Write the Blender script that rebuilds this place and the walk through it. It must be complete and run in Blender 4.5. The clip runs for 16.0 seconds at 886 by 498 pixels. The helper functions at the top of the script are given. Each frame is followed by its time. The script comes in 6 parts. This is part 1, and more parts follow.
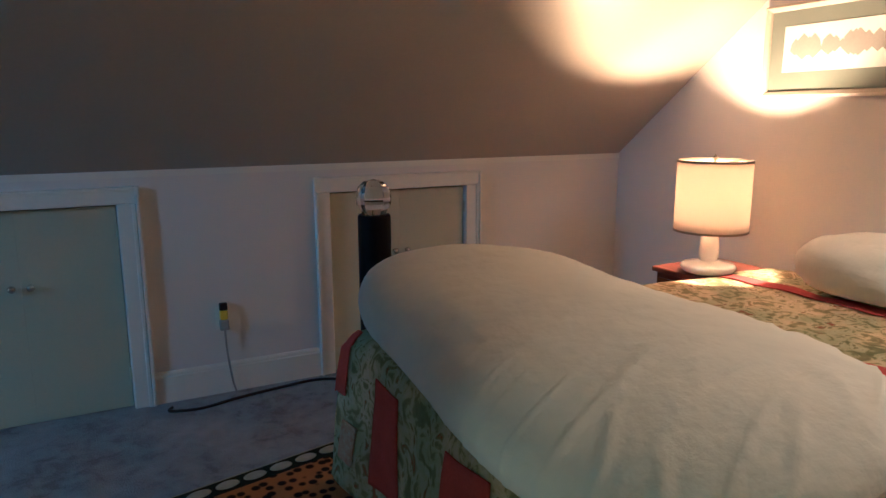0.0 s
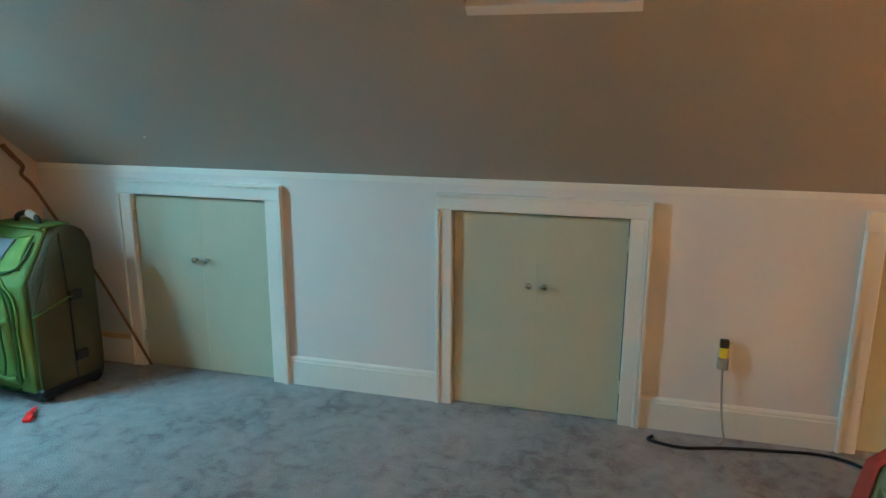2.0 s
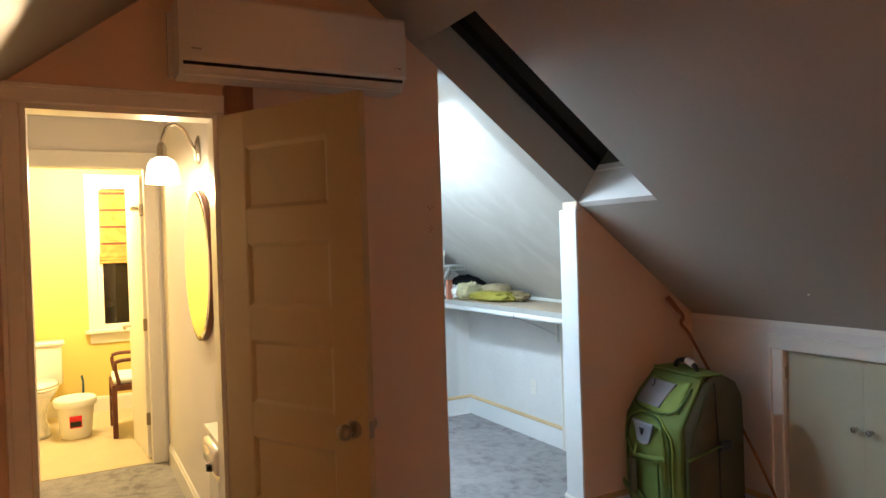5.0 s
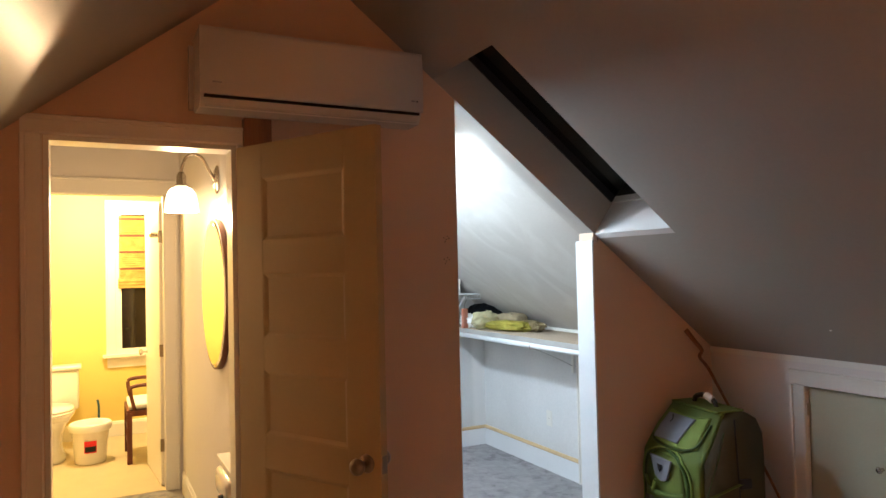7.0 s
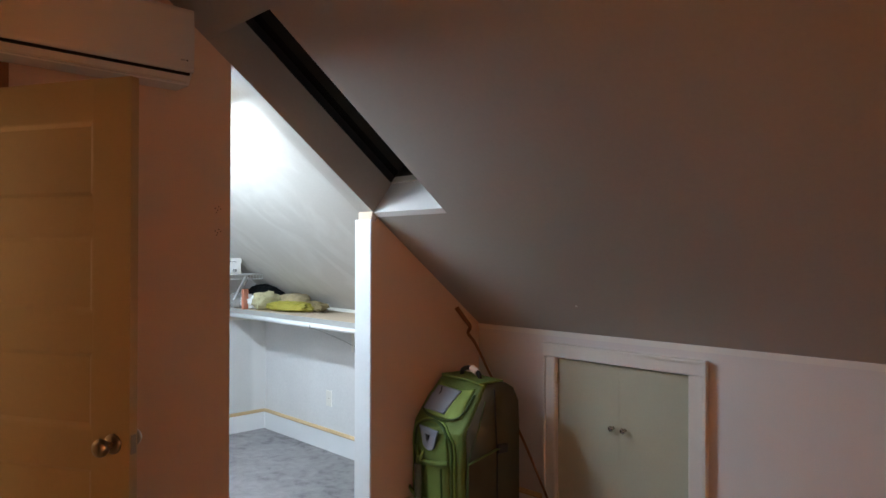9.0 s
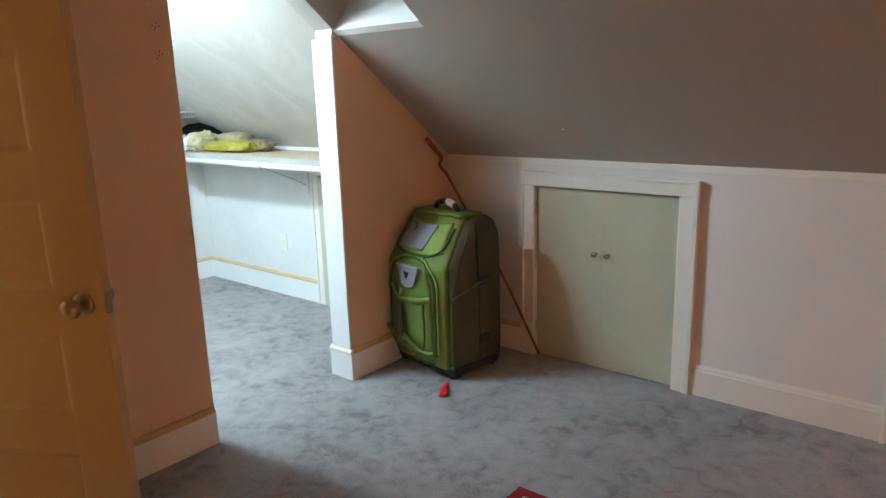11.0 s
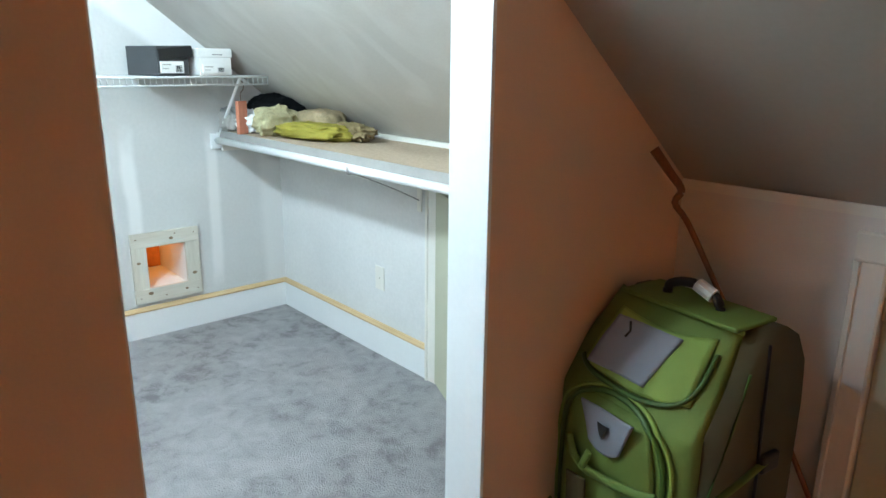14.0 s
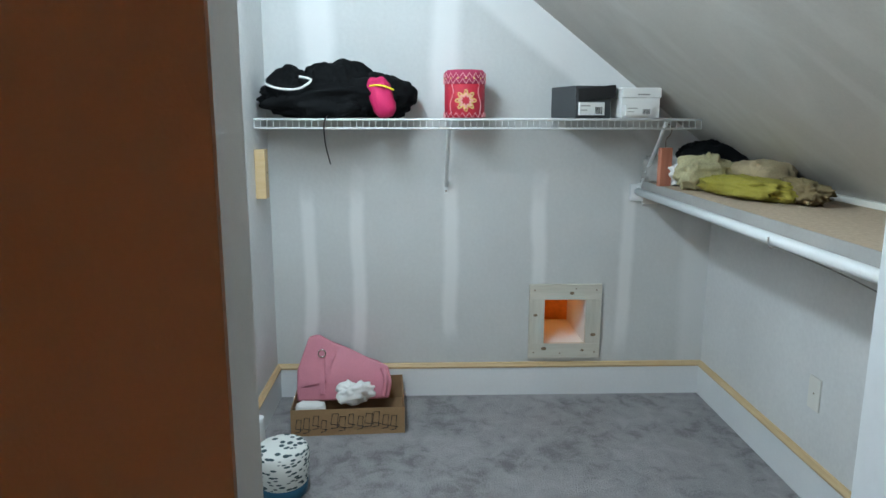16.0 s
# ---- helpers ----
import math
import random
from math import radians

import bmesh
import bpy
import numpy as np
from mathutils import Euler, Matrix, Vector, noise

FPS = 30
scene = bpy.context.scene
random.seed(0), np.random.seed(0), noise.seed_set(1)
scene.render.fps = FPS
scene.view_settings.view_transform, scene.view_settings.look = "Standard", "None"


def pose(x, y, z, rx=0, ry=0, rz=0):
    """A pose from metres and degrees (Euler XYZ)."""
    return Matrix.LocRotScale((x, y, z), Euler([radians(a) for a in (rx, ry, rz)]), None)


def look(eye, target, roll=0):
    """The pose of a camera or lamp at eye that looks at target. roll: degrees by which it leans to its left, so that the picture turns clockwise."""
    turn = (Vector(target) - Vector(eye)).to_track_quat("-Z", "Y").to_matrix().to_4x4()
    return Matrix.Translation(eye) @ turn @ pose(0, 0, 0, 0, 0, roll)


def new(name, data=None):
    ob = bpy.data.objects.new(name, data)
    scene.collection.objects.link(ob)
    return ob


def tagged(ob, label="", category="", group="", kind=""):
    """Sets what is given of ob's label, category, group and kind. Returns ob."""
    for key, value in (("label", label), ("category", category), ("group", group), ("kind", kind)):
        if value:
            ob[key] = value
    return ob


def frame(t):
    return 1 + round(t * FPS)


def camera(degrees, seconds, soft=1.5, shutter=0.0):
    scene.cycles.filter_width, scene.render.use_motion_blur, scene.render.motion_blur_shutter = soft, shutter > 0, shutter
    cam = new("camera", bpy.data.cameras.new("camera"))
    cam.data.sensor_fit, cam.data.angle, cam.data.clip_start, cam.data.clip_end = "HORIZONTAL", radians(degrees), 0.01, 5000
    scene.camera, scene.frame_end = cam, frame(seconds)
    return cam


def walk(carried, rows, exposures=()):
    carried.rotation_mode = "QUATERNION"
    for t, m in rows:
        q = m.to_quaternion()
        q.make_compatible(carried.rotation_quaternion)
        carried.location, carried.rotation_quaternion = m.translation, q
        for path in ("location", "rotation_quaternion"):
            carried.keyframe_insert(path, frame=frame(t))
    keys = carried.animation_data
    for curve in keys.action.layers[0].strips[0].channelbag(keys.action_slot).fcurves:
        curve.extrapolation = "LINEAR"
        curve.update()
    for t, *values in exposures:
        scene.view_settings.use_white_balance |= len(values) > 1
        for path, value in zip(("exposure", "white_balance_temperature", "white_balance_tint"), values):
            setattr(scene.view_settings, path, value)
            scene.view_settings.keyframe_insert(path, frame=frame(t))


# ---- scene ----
cam = camera(65.8, 16.0)
PATH = [
    (0, (2.988, -3.3, 1.326), (3.892, -1.557, 0.942), -0.2),
    (0.3, (3.046, -3.263, 1.312), (3.7, -1.414, 0.919), -1.3),
    (0.5, (3.012, -3.197, 1.301), (3.564, -1.314, 0.917), -1.2),
    (1, (2.976, -3.08, 1.299), (3.324, -1.144, 0.935), -1.2),
    (1.5, (3.067, -2.994, 1.363), (2.956, -1.037, 0.967), -0.5),
    (2, (3.073, -2.981, 1.465), (2.561, -1.099, 1.02), 0.3),
    (2.5, (2.993, -2.991, 1.445), (2.055, -1.271, 1.04), -1.1),
    (3, (2.918, -3.045, 1.463), (1.786, -1.438, 1.097), -2.2),
    (3.5, (2.887, -3.097, 1.502), (1.56, -1.631, 1.209), -1.8),
    (4, (2.847, -3.115, 1.519), (1.308, -1.854, 1.313), -1.6),
    (4.5, (2.834, -3.142, 1.525), (1.153, -2.065, 1.416), -2.3),
    (5, (2.827, -3.177, 1.553), (1.069, -2.223, 1.531), -1.8),
    (5.2, (2.819, -3.185, 1.561), (1.046, -2.261, 1.572), -1.5),
    (7.5, (2.826, -3.168, 1.586), (1.047, -2.254, 1.639), -1.3),
    (8, (2.835, -3.176, 1.592), (1.068, -2.241, 1.638), -1.4),
    (8.5, (2.831, -3.155, 1.585), (1.243, -1.941, 1.635), -0.9),
    (8.7, (2.877, -3.112, 1.56), (1.367, -1.802, 1.618), -0.5),
    (10.8, (2.632, -3.074, 1.45), (1.404, -1.548, 1.047), -0.6),
    (11, (2.491, -3.091, 1.455), (1.251, -1.589, 1.001), -1.7),
    (11.5, (2.252, -3.03, 1.421), (0.989, -1.575, 0.881), -1.2),
    (12, (1.977, -2.848, 1.429), (0.674, -1.435, 0.878), -0.7),
    (12.5, (1.671, -2.704, 1.427), (0.394, -1.262, 0.888), -5.5),
    (13, (1.473, -2.529, 1.408), (0.352, -0.98, 0.823), -3.9),
    (13.5, (1.322, -2.221, 1.444), (0.119, -0.739, 0.848), 0.8),
    (14, (1.083, -1.932, 1.431), (-0.368, -0.658, 0.901), 0.6),
    (14.5, (0.983, -1.732, 1.437), (-0.642, -0.685, 0.925), -0.3),
    (15, (0.885, -1.603, 1.381), (-0.968, -1.022, 0.905), -0.7),
    (15.5, (0.782, -1.513, 1.421), (-1.117, -1.066, 0.984), -1.8),
    (16, (0.705, -1.435, 1.365), (-1.257, -1.372, 0.98), 0.1),
]
# exposure in stops and white balance as the hand-held camera adapts
LIGHT = [(0, -1.0, 3050, -20), (0.5, -0.75, 3330, -27), (1.0, -0.3, 3380, -30), (1.5, 0.08, 3650, -34), (2.0, 0.3, 3950, -32), (3.0, 0.2, 4120, -27), (3.5, 0.0, 4350, -24), (4.0, -0.05, 4600, -15), (4.5, -0.25, 4950, -5), (5.0, -0.5, 5400, 6), (8.7, -0.6, 5700, 12), (11.0, 0.05, 5500, 0), (12.0, 0.15, 5500, 0), (13.0, 0.0, 5550, 0), (13.5, -0.1, 5600, 1), (14.0, -0.3, 5600, 2), (14.5, -0.6, 5600, 4), (15.0, -0.85, 5650, 6), (15.5, -1.1, 5720, 6), (16.0, -1.27, 5750, 6)]
walk(cam, [(t, look(eye, target, roll)) for t, eye, target, roll in PATH], LIGHT)

# ---- world: night outside, a faint dusk sky ----
world = bpy.data.worlds.new("night")
scene.world = world
world.use_nodes = True
world.node_tree.nodes["Background"].inputs[0].default_value = (0.02, 0.025, 0.04, 1)
world.node_tree.nodes["Background"].inputs[1].default_value = 0.05


def lamp_light(name, at, watts, colour, radius):
    data = bpy.data.lights.new(name, "POINT")
    data.energy, data.color, data.shadow_soft_size = watts, colour, radius
    ob = new(name, data)
    ob.location = at
    return ob


WARM = (1.0, 0.35, 0.095)
LAMP = (1.0, 0.325, 0.085)
PALE = (1.0, 0.42, 0.16)
CLOSET_AT = (-0.98, -1.76, 2.14)      # middle of the closet's tube lamp, which runs along x
TUBE_L = 1.20
for k in range(4):
    lamp_light("closet_tube_light", (CLOSET_AT[0] - TUBE_L / 2 + TUBE_L * (k + 0.5) / 4, CLOSET_AT[1], CLOSET_AT[2]), 39, (0.84, 0.96, 1.0), 0.06)
lamp_light("bedside_lamp_light", (5.52, -1.10, 0.97), 520, LAMP, 0.035)
# added fill from an unseen lamp, brightens the bed front and hall door
lamp_light("bed_front_fill_light", (2.90, -4.40, 1.36), 430, WARM, 0.035)
# added fill with no known source, brightens the duvet from the corner
lamp_light("bed_corner_fill_light", (5.20, -3.08, 1.86), 130, PALE, 0.04)
lamp_light("sconce_light", (-0.85, -2.77, 1.86), 62, (1.0, 0.62, 0.28), 0.04)
lamp_light("bathroom_light", (-3.7, -3.2, 2.25), 270, (1.0, 0.70, 0.30), 0.10)
lamp_light("duct_light", (-2.72, -0.738, 0.60), 1.6, (1.0, 0.36, 0.05), 0.04)

# ---- materials ----


def mat(name, col, rough=0.7, var=0.12, scale=6.0, bump=0.15, bscale=90.0, metal=0.0, col2=None, detail=6.0, spec=0.4, coat=0.0, bdist=0.004):
    """A surface with two scales of colour variation and a fine relief, in object metres."""
    m = bpy.data.materials.new(name)
    m.use_nodes = True
    nt = m.node_tree
    b = nt.nodes["Principled BSDF"]
    b.inputs["Roughness"].default_value = rough
    b.inputs["Metallic"].default_value = metal
    b.inputs["Specular IOR Level"].default_value = spec
    b.inputs["Coat Weight"].default_value = coat
    tc = nt.nodes.new("ShaderNodeTexCoord")
    n1 = nt.nodes.new("ShaderNodeTexNoise")
    n1.inputs["Scale"].default_value, n1.inputs["Detail"].default_value = scale, detail
    n2 = nt.nodes.new("ShaderNodeTexNoise")
    n2.inputs["Scale"].default_value, n2.inputs["Detail"].default_value = bscale, 4.0
    mixn = nt.nodes.new("ShaderNodeMix")
    mixn.data_type = "FLOAT"
    mixn.inputs[0].default_value = 0.35
    nt.links.new(tc.outputs["Object"], n1.inputs["Vector"])
    nt.links.new(tc.outputs["Object"], n2.inputs["Vector"])
    nt.links.new(n1.outputs[0], mixn.inputs[2])
    nt.links.new(n2.outputs[0], mixn.inputs[3])
    ramp = nt.nodes.new("ShaderNodeValToRGB")
    ramp.color_ramp.elements[0].position, ramp.color_ramp.elements[1].position = 0.32, 0.68
    lo = col2 or [c * (1 - var) for c in col]
    hi = col if col2 else [min(1, c * (1 + var * 0.6)) for c in col]
    ramp.color_ramp.elements[0].color, ramp.color_ramp.elements[1].color = (*lo, 1), (*hi, 1)
    nt.links.new(mixn.outputs[0], ramp.inputs[0])
    nt.links.new(ramp.outputs[0], b.inputs["Base Color"])
    if bump:
        bp = nt.nodes.new("ShaderNodeBump")
        bp.inputs["Strength"].default_value, bp.inputs["Distance"].default_value = bump, bdist
        nt.links.new(n2.outputs[0], bp.inputs["Height"])
        nt.links.new(bp.outputs[0], b.inputs["Normal"])
    return m


def glow(name, col, strength):
    m = bpy.data.materials.new(name)
    m.use_nodes = True
    b = m.node_tree.nodes["Principled BSDF"]
    b.inputs["Base Color"].default_value = (*col, 1)
    b.inputs["Emission Color"].default_value = (*col, 1)
    b.inputs["Emission Strength"].default_value = strength
    return m


def glass(name, col=(1, 1, 1), rough=0.0, ior=1.45):
    m = bpy.data.materials.new(name)
    m.use_nodes = True
    b = m.node_tree.nodes["Principled BSDF"]
    b.inputs["Base Color"].default_value = (*col, 1)
    b.inputs["Roughness"].default_value = rough
    b.inputs["Transmission Weight"].default_value = 1.0
    b.inputs["IOR"].default_value = ior
    return m


def cloth_shade(name, col, through_part):
    """Thin cloth that lets part of the light through."""
    m = bpy.data.materials.new(name)
    m.use_nodes = True
    nt = m.node_tree
    out = nt.nodes["Material Output"]
    d, tr, mx = nt.nodes.new("ShaderNodeBsdfDiffuse"), nt.nodes.new("ShaderNodeBsdfTranslucent"), nt.nodes.new("ShaderNodeMixShader")
    n = nt.nodes.new("ShaderNodeTexNoise")
    n.inputs["Scale"].default_value = 160
    ramp = nt.nodes.new("ShaderNodeValToRGB")
    ramp.color_ramp.elements[0].color = (*[c * 0.85 for c in col], 1)
    ramp.color_ramp.elements[1].color = (*col, 1)
    nt.links.new(n.outputs[0], ramp.inputs[0])
    nt.links.new(ramp.outputs[0], d.inputs[0])
    nt.links.new(ramp.outputs[0], tr.inputs[0])
    mx.inputs[0].default_value = through_part
    nt.links.new(d.outputs[0], mx.inputs[1])
    nt.links.new(tr.outputs[0], mx.inputs[2])
    nt.links.new(mx.outputs[0], out.inputs[0])
    return m


def carpet_mat():
    """Grey cut pile with brushed lighter and darker patches."""
    m = mat("carpet_pile", (0.30, 0.295, 0.315), 0.95, bump=1.0, bscale=150, scale=3.2, spec=0.1, bdist=0.016)
    nt = m.node_tree
    ramp = [n for n in nt.nodes if n.type == "VALTORGB"][0]
    tc = [n for n in nt.nodes if n.type == "TEX_COORD"][0]
    big, mid, fine = (nt.nodes.new("ShaderNodeTexNoise") for _ in range(3))
    for n, s, d in ((big, 2.6, 4), (mid, 14.0, 7), (fine, 100.0, 3)):
        n.inputs["Scale"].default_value, n.inputs["Detail"].default_value = s, d
        n.inputs["Distortion"].default_value = 0.6 if s < 100 else 0
        nt.links.new(tc.outputs["Object"], n.inputs["Vector"])
    last = None
    for n, w in ((big, 0.42), (mid, 0.42), (fine, 0.16)):
        a = nt.nodes.new("ShaderNodeMath")
        a.operation = "MULTIPLY_ADD"
        a.inputs[1].default_value = w
        nt.links.new(n.outputs[0], a.inputs[0])
        if last:
            nt.links.new(last, a.inputs[2])
        else:
            a.inputs[2].default_value = 0.0
        last = a.outputs[0]
    nt.links.new(last, ramp.inputs[0])
    e = ramp.color_ramp.elements
    e[0].position, e[0].color = 0.385, (0.245, 0.236, 0.241, 1)
    e[1].position, e[1].color = 0.61, (0.46, 0.446, 0.455, 1)
    e.new(0.475).color = (0.37, 0.358, 0.365, 1)
    return m


def quilt_mat():
    """Faded printed cotton: olive, cream and rust flowers on pale ground."""
    m = mat("printed_quilt", (0.40, 0.38, 0.22), 0.85, bump=0.5, bscale=60, spec=0.15)
    nt = m.node_tree
    b = nt.nodes["Principled BSDF"]
    tc = [n for n in nt.nodes if n.type == "TEX_COORD"][0]
    n = nt.nodes.new("ShaderNodeTexNoise")
    n.inputs["Scale"].default_value, n.inputs["Detail"].default_value, n.inputs["Distortion"].default_value = 15, 3, 1.3
    big = nt.nodes.new("ShaderNodeTexNoise")
    big.inputs["Scale"].default_value = 4
    for q in (n, big):
        nt.links.new(tc.outputs["Object"], q.inputs["Vector"])
    r = nt.nodes.new("ShaderNodeValToRGB")
    r.color_ramp.interpolation = "EASE"
    els = r.color_ramp.elements
    els[0].position, els[0].color = 0.30, (0.25, 0.25, 0.14, 1)
    els[1].position, els[1].color = 0.72, (0.34, 0.13, 0.08, 1)
    for p, c in ((0.41, (0.34, 0.33, 0.18, 1)), (0.47, (0.62, 0.57, 0.36, 1)), (0.58, (0.70, 0.64, 0.46, 1)), (0.64, (0.33, 0.31, 0.16, 1))):
        els.new(p).color = c
    r2 = nt.nodes.new("ShaderNodeValToRGB")
    r2.color_ramp.elements[0].color, r2.color_ramp.elements[0].position = (0.62, 0.66, 0.55, 1), 0.4
    r2.color_ramp.elements[1].color, r2.color_ramp.elements[1].position = (1.0, 0.88, 0.72, 1), 0.6
    mx = nt.nodes.new("ShaderNodeMix")
    mx.data_type, mx.blend_type = "RGBA", "MULTIPLY"
    mx.inputs[0].default_value = 1
    nt.links.new(n.outputs[0], r.inputs[0])
    nt.links.new(big.outputs[0], r2.inputs[0])
    nt.links.new(r.outputs[0], mx.inputs[6])
    nt.links.new(r2.outputs[0], mx.inputs[7])
    nt.links.new(mx.outputs[2], b.inputs["Base Color"])
    return m


def wood_mat(name, col, col2, axis=2, rough=0.45, scale=2.0):
    m = mat(name, col, rough, col2=col2, scale=scale, bscale=60, bump=0.1)
    nt = m.node_tree
    tc = [n for n in nt.nodes if n.type == "TEX_COORD"][0]
    mp = nt.nodes.new("ShaderNodeMapping")
    s = [14, 14, 14]
    s[axis] = 1.2
    mp.inputs["Scale"].default_value = s
    nt.links.new(tc.outputs["Object"], mp.inputs["Vector"])
    for n in nt.nodes:
        if n.type == "TEX_NOISE":
            nt.links.new(mp.outputs[0], n.inputs["Vector"])
            n.inputs["Scale"].default_value = scale if n.inputs["Scale"].default_value < 50 else 12
    return m


def spots_mat():
    """Orange animal-spot weave with dark rosettes."""
    m = mat("spotted_rug", (0.5, 0.2, 0.05), 0.95, bump=0.6, bscale=300, spec=0.1)
    nt = m.node_tree
    tc = [n for n in nt.nodes if n.type == "TEX_COORD"][0]
    v = nt.nodes.new("ShaderNodeTexVoronoi")
    v.inputs["Scale"].default_value, v.inputs["Randomness"].default_value = 22, 0.6
    nt.links.new(tc.outputs["Object"], v.inputs["Vector"])
    ramp = [n for n in nt.nodes if n.type == "VALTORGB"][0]
    ramp.color_ramp.elements[0].position, ramp.color_ramp.elements[0].color = 0.30, (0.02, 0.015, 0.01, 1)
    ramp.color_ramp.elements[1].position, ramp.color_ramp.elements[1].color = 0.42, (0.46, 0.17, 0.045, 1)
    nt.links.new(v.outputs["Distance"], ramp.inputs[0])
    return m


def leaf_mat():
    """White cotton printed with slanting dark leaf strokes."""
    m = mat("leaf_print_cotton", (0.72, 0.73, 0.70), 0.85, bump=0.3, bscale=200, spec=0.1)
    nt = m.node_tree
    tc = [n for n in nt.nodes if n.type == "TEX_COORD"][0]
    ramp = [n for n in nt.nodes if n.type == "VALTORGB"][0]
    mp = nt.nodes.new("ShaderNodeMapping")
    mp.inputs["Scale"].default_value, mp.inputs["Rotation"].default_value = (34, 34, 95), (0.25, 0.3, 0)
    v = nt.nodes.new("ShaderNodeTexVoronoi")
    v.inputs["Scale"].default_value, v.inputs["Randomness"].default_value = 1.0, 0.9
    nt.links.new(tc.outputs["Object"], mp.inputs["Vector"])
    nt.links.new(mp.outputs[0], v.inputs["Vector"])
    ramp.color_ramp.elements[0].position, ramp.color_ramp.elements[0].color = 0.36, (0.06, 0.09, 0.10, 1)
    ramp.color_ramp.elements[1].position, ramp.color_ramp.elements[1].color = 0.44, (0.72, 0.73, 0.70, 1)
    nt.links.new(v.outputs["Distance"], ramp.inputs[0])
    return m


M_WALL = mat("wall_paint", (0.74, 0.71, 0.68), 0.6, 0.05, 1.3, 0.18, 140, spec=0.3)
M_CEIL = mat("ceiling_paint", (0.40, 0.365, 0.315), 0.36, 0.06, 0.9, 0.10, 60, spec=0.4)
M_CLOSET = mat("closet_plaster_paint", (0.70, 0.70, 0.69), 0.62, 0.10, 1.6, 0.2, 60, spec=0.3)


def patched_mat():
    """Pale wall paint with lighter upright bands where old fittings were filled over."""
    m = mat("patched_plaster_paint", (0.60, 0.61, 0.60), 0.6, 0.08, 2.2, 0.2, 60, spec=0.3)
    nt = m.node_tree
    b = nt.nodes["Principled BSDF"]
    tc = [n for n in nt.nodes if n.type == "TEX_COORD"][0]
    ramp = [n for n in nt.nodes if n.type == "VALTORGB"][0]
    sep = nt.nodes.new("ShaderNodeSeparateXYZ")
    nt.links.new(tc.outputs["Object"], sep.inputs[0])
    wob = nt.nodes.new("ShaderNodeTexNoise")
    wob.inputs["Scale"].default_value, wob.inputs["Detail"].default_value = 3.5, 3
    nt.links.new(tc.outputs["Object"], wob.inputs["Vector"])

    def math_node(op, a, b_, c=None):
        n = nt.nodes.new("ShaderNodeMath")
        n.operation, n.use_clamp = op, op == "SUBTRACT" and c is True
        for k, v in ((0, a), (1, b_)):
            if isinstance(v, (int, float)):
                n.inputs[k].default_value = v
            else:
                nt.links.new(v, n.inputs[k])
        return n.outputs[0]

    def step(v, lo, hi):
        n = nt.nodes.new("ShaderNodeMapRange")
        n.interpolation_type = "SMOOTHSTEP"
        n.inputs[1].default_value, n.inputs[2].default_value = lo, hi
        nt.links.new(v, n.inputs[0])
        return n.outputs[0]
    y = math_node("ADD", sep.outputs[1], math_node("MULTIPLY", math_node("SUBTRACT", wob.outputs[0], 0.5), 0.05))
    z0 = sep.outputs[2]
    z = math_node("ADD", z0, math_node("MULTIPLY", math_node("SUBTRACT", wob.outputs[0], 0.5), 0.5))
    total = None
    for y0, w, lo, hi in ((-1.965, 0.03, 0.30, 1.05), (-1.735, 0.03, 0.25, 1.0), (-1.30, 0.032, 0.28, 1.02), (-0.875, 0.032, 0.50, 1.02), (-0.45, 0.03, 0.35, 1.0), (-1.32, 0.06, 1.45, 2.2), (-1.9, 0.07, 1.5, 2.4)):
        d = math_node("ABSOLUTE", math_node("SUBTRACT", y, y0), 0.0)
        band = math_node("SUBTRACT", 1.0, step(d, w * 0.5, w * 1.5))
        up = math_node("MULTIPLY", step(z, lo - 0.12, lo + 0.06), math_node("SUBTRACT", 1.0, step(z, hi - 0.06, hi + 0.12)))
        v = math_node("MULTIPLY", band, up)
        total = v if total is None else math_node("MAXIMUM", total, v)
    # taped joints: a broad pale band along the roof slope and another up the corner
    slope_d = math_node("ADD", math_node("MULTIPLY", y, 0.776), z0)
    tape = math_node("MULTIPLY", step(slope_d, 0.915, 0.975), 0.95)
    total = math_node("MAXIMUM", total, math_node("MAXIMUM", tape, math_node("MULTIPLY", step(y, -0.20, -0.14), 0.7)))
    mx = nt.nodes.new("ShaderNodeMix")
    mx.data_type = "RGBA"
    nt.links.new(math_node("MULTIPLY", total, 0.75), mx.inputs[0])
    nt.links.new(ramp.outputs[0], mx.inputs[6])
    mx.inputs[7].default_value = (0.80, 0.80, 0.79, 1)
    nt.links.new(mx.outputs[2], b.inputs["Base Color"])
    return m


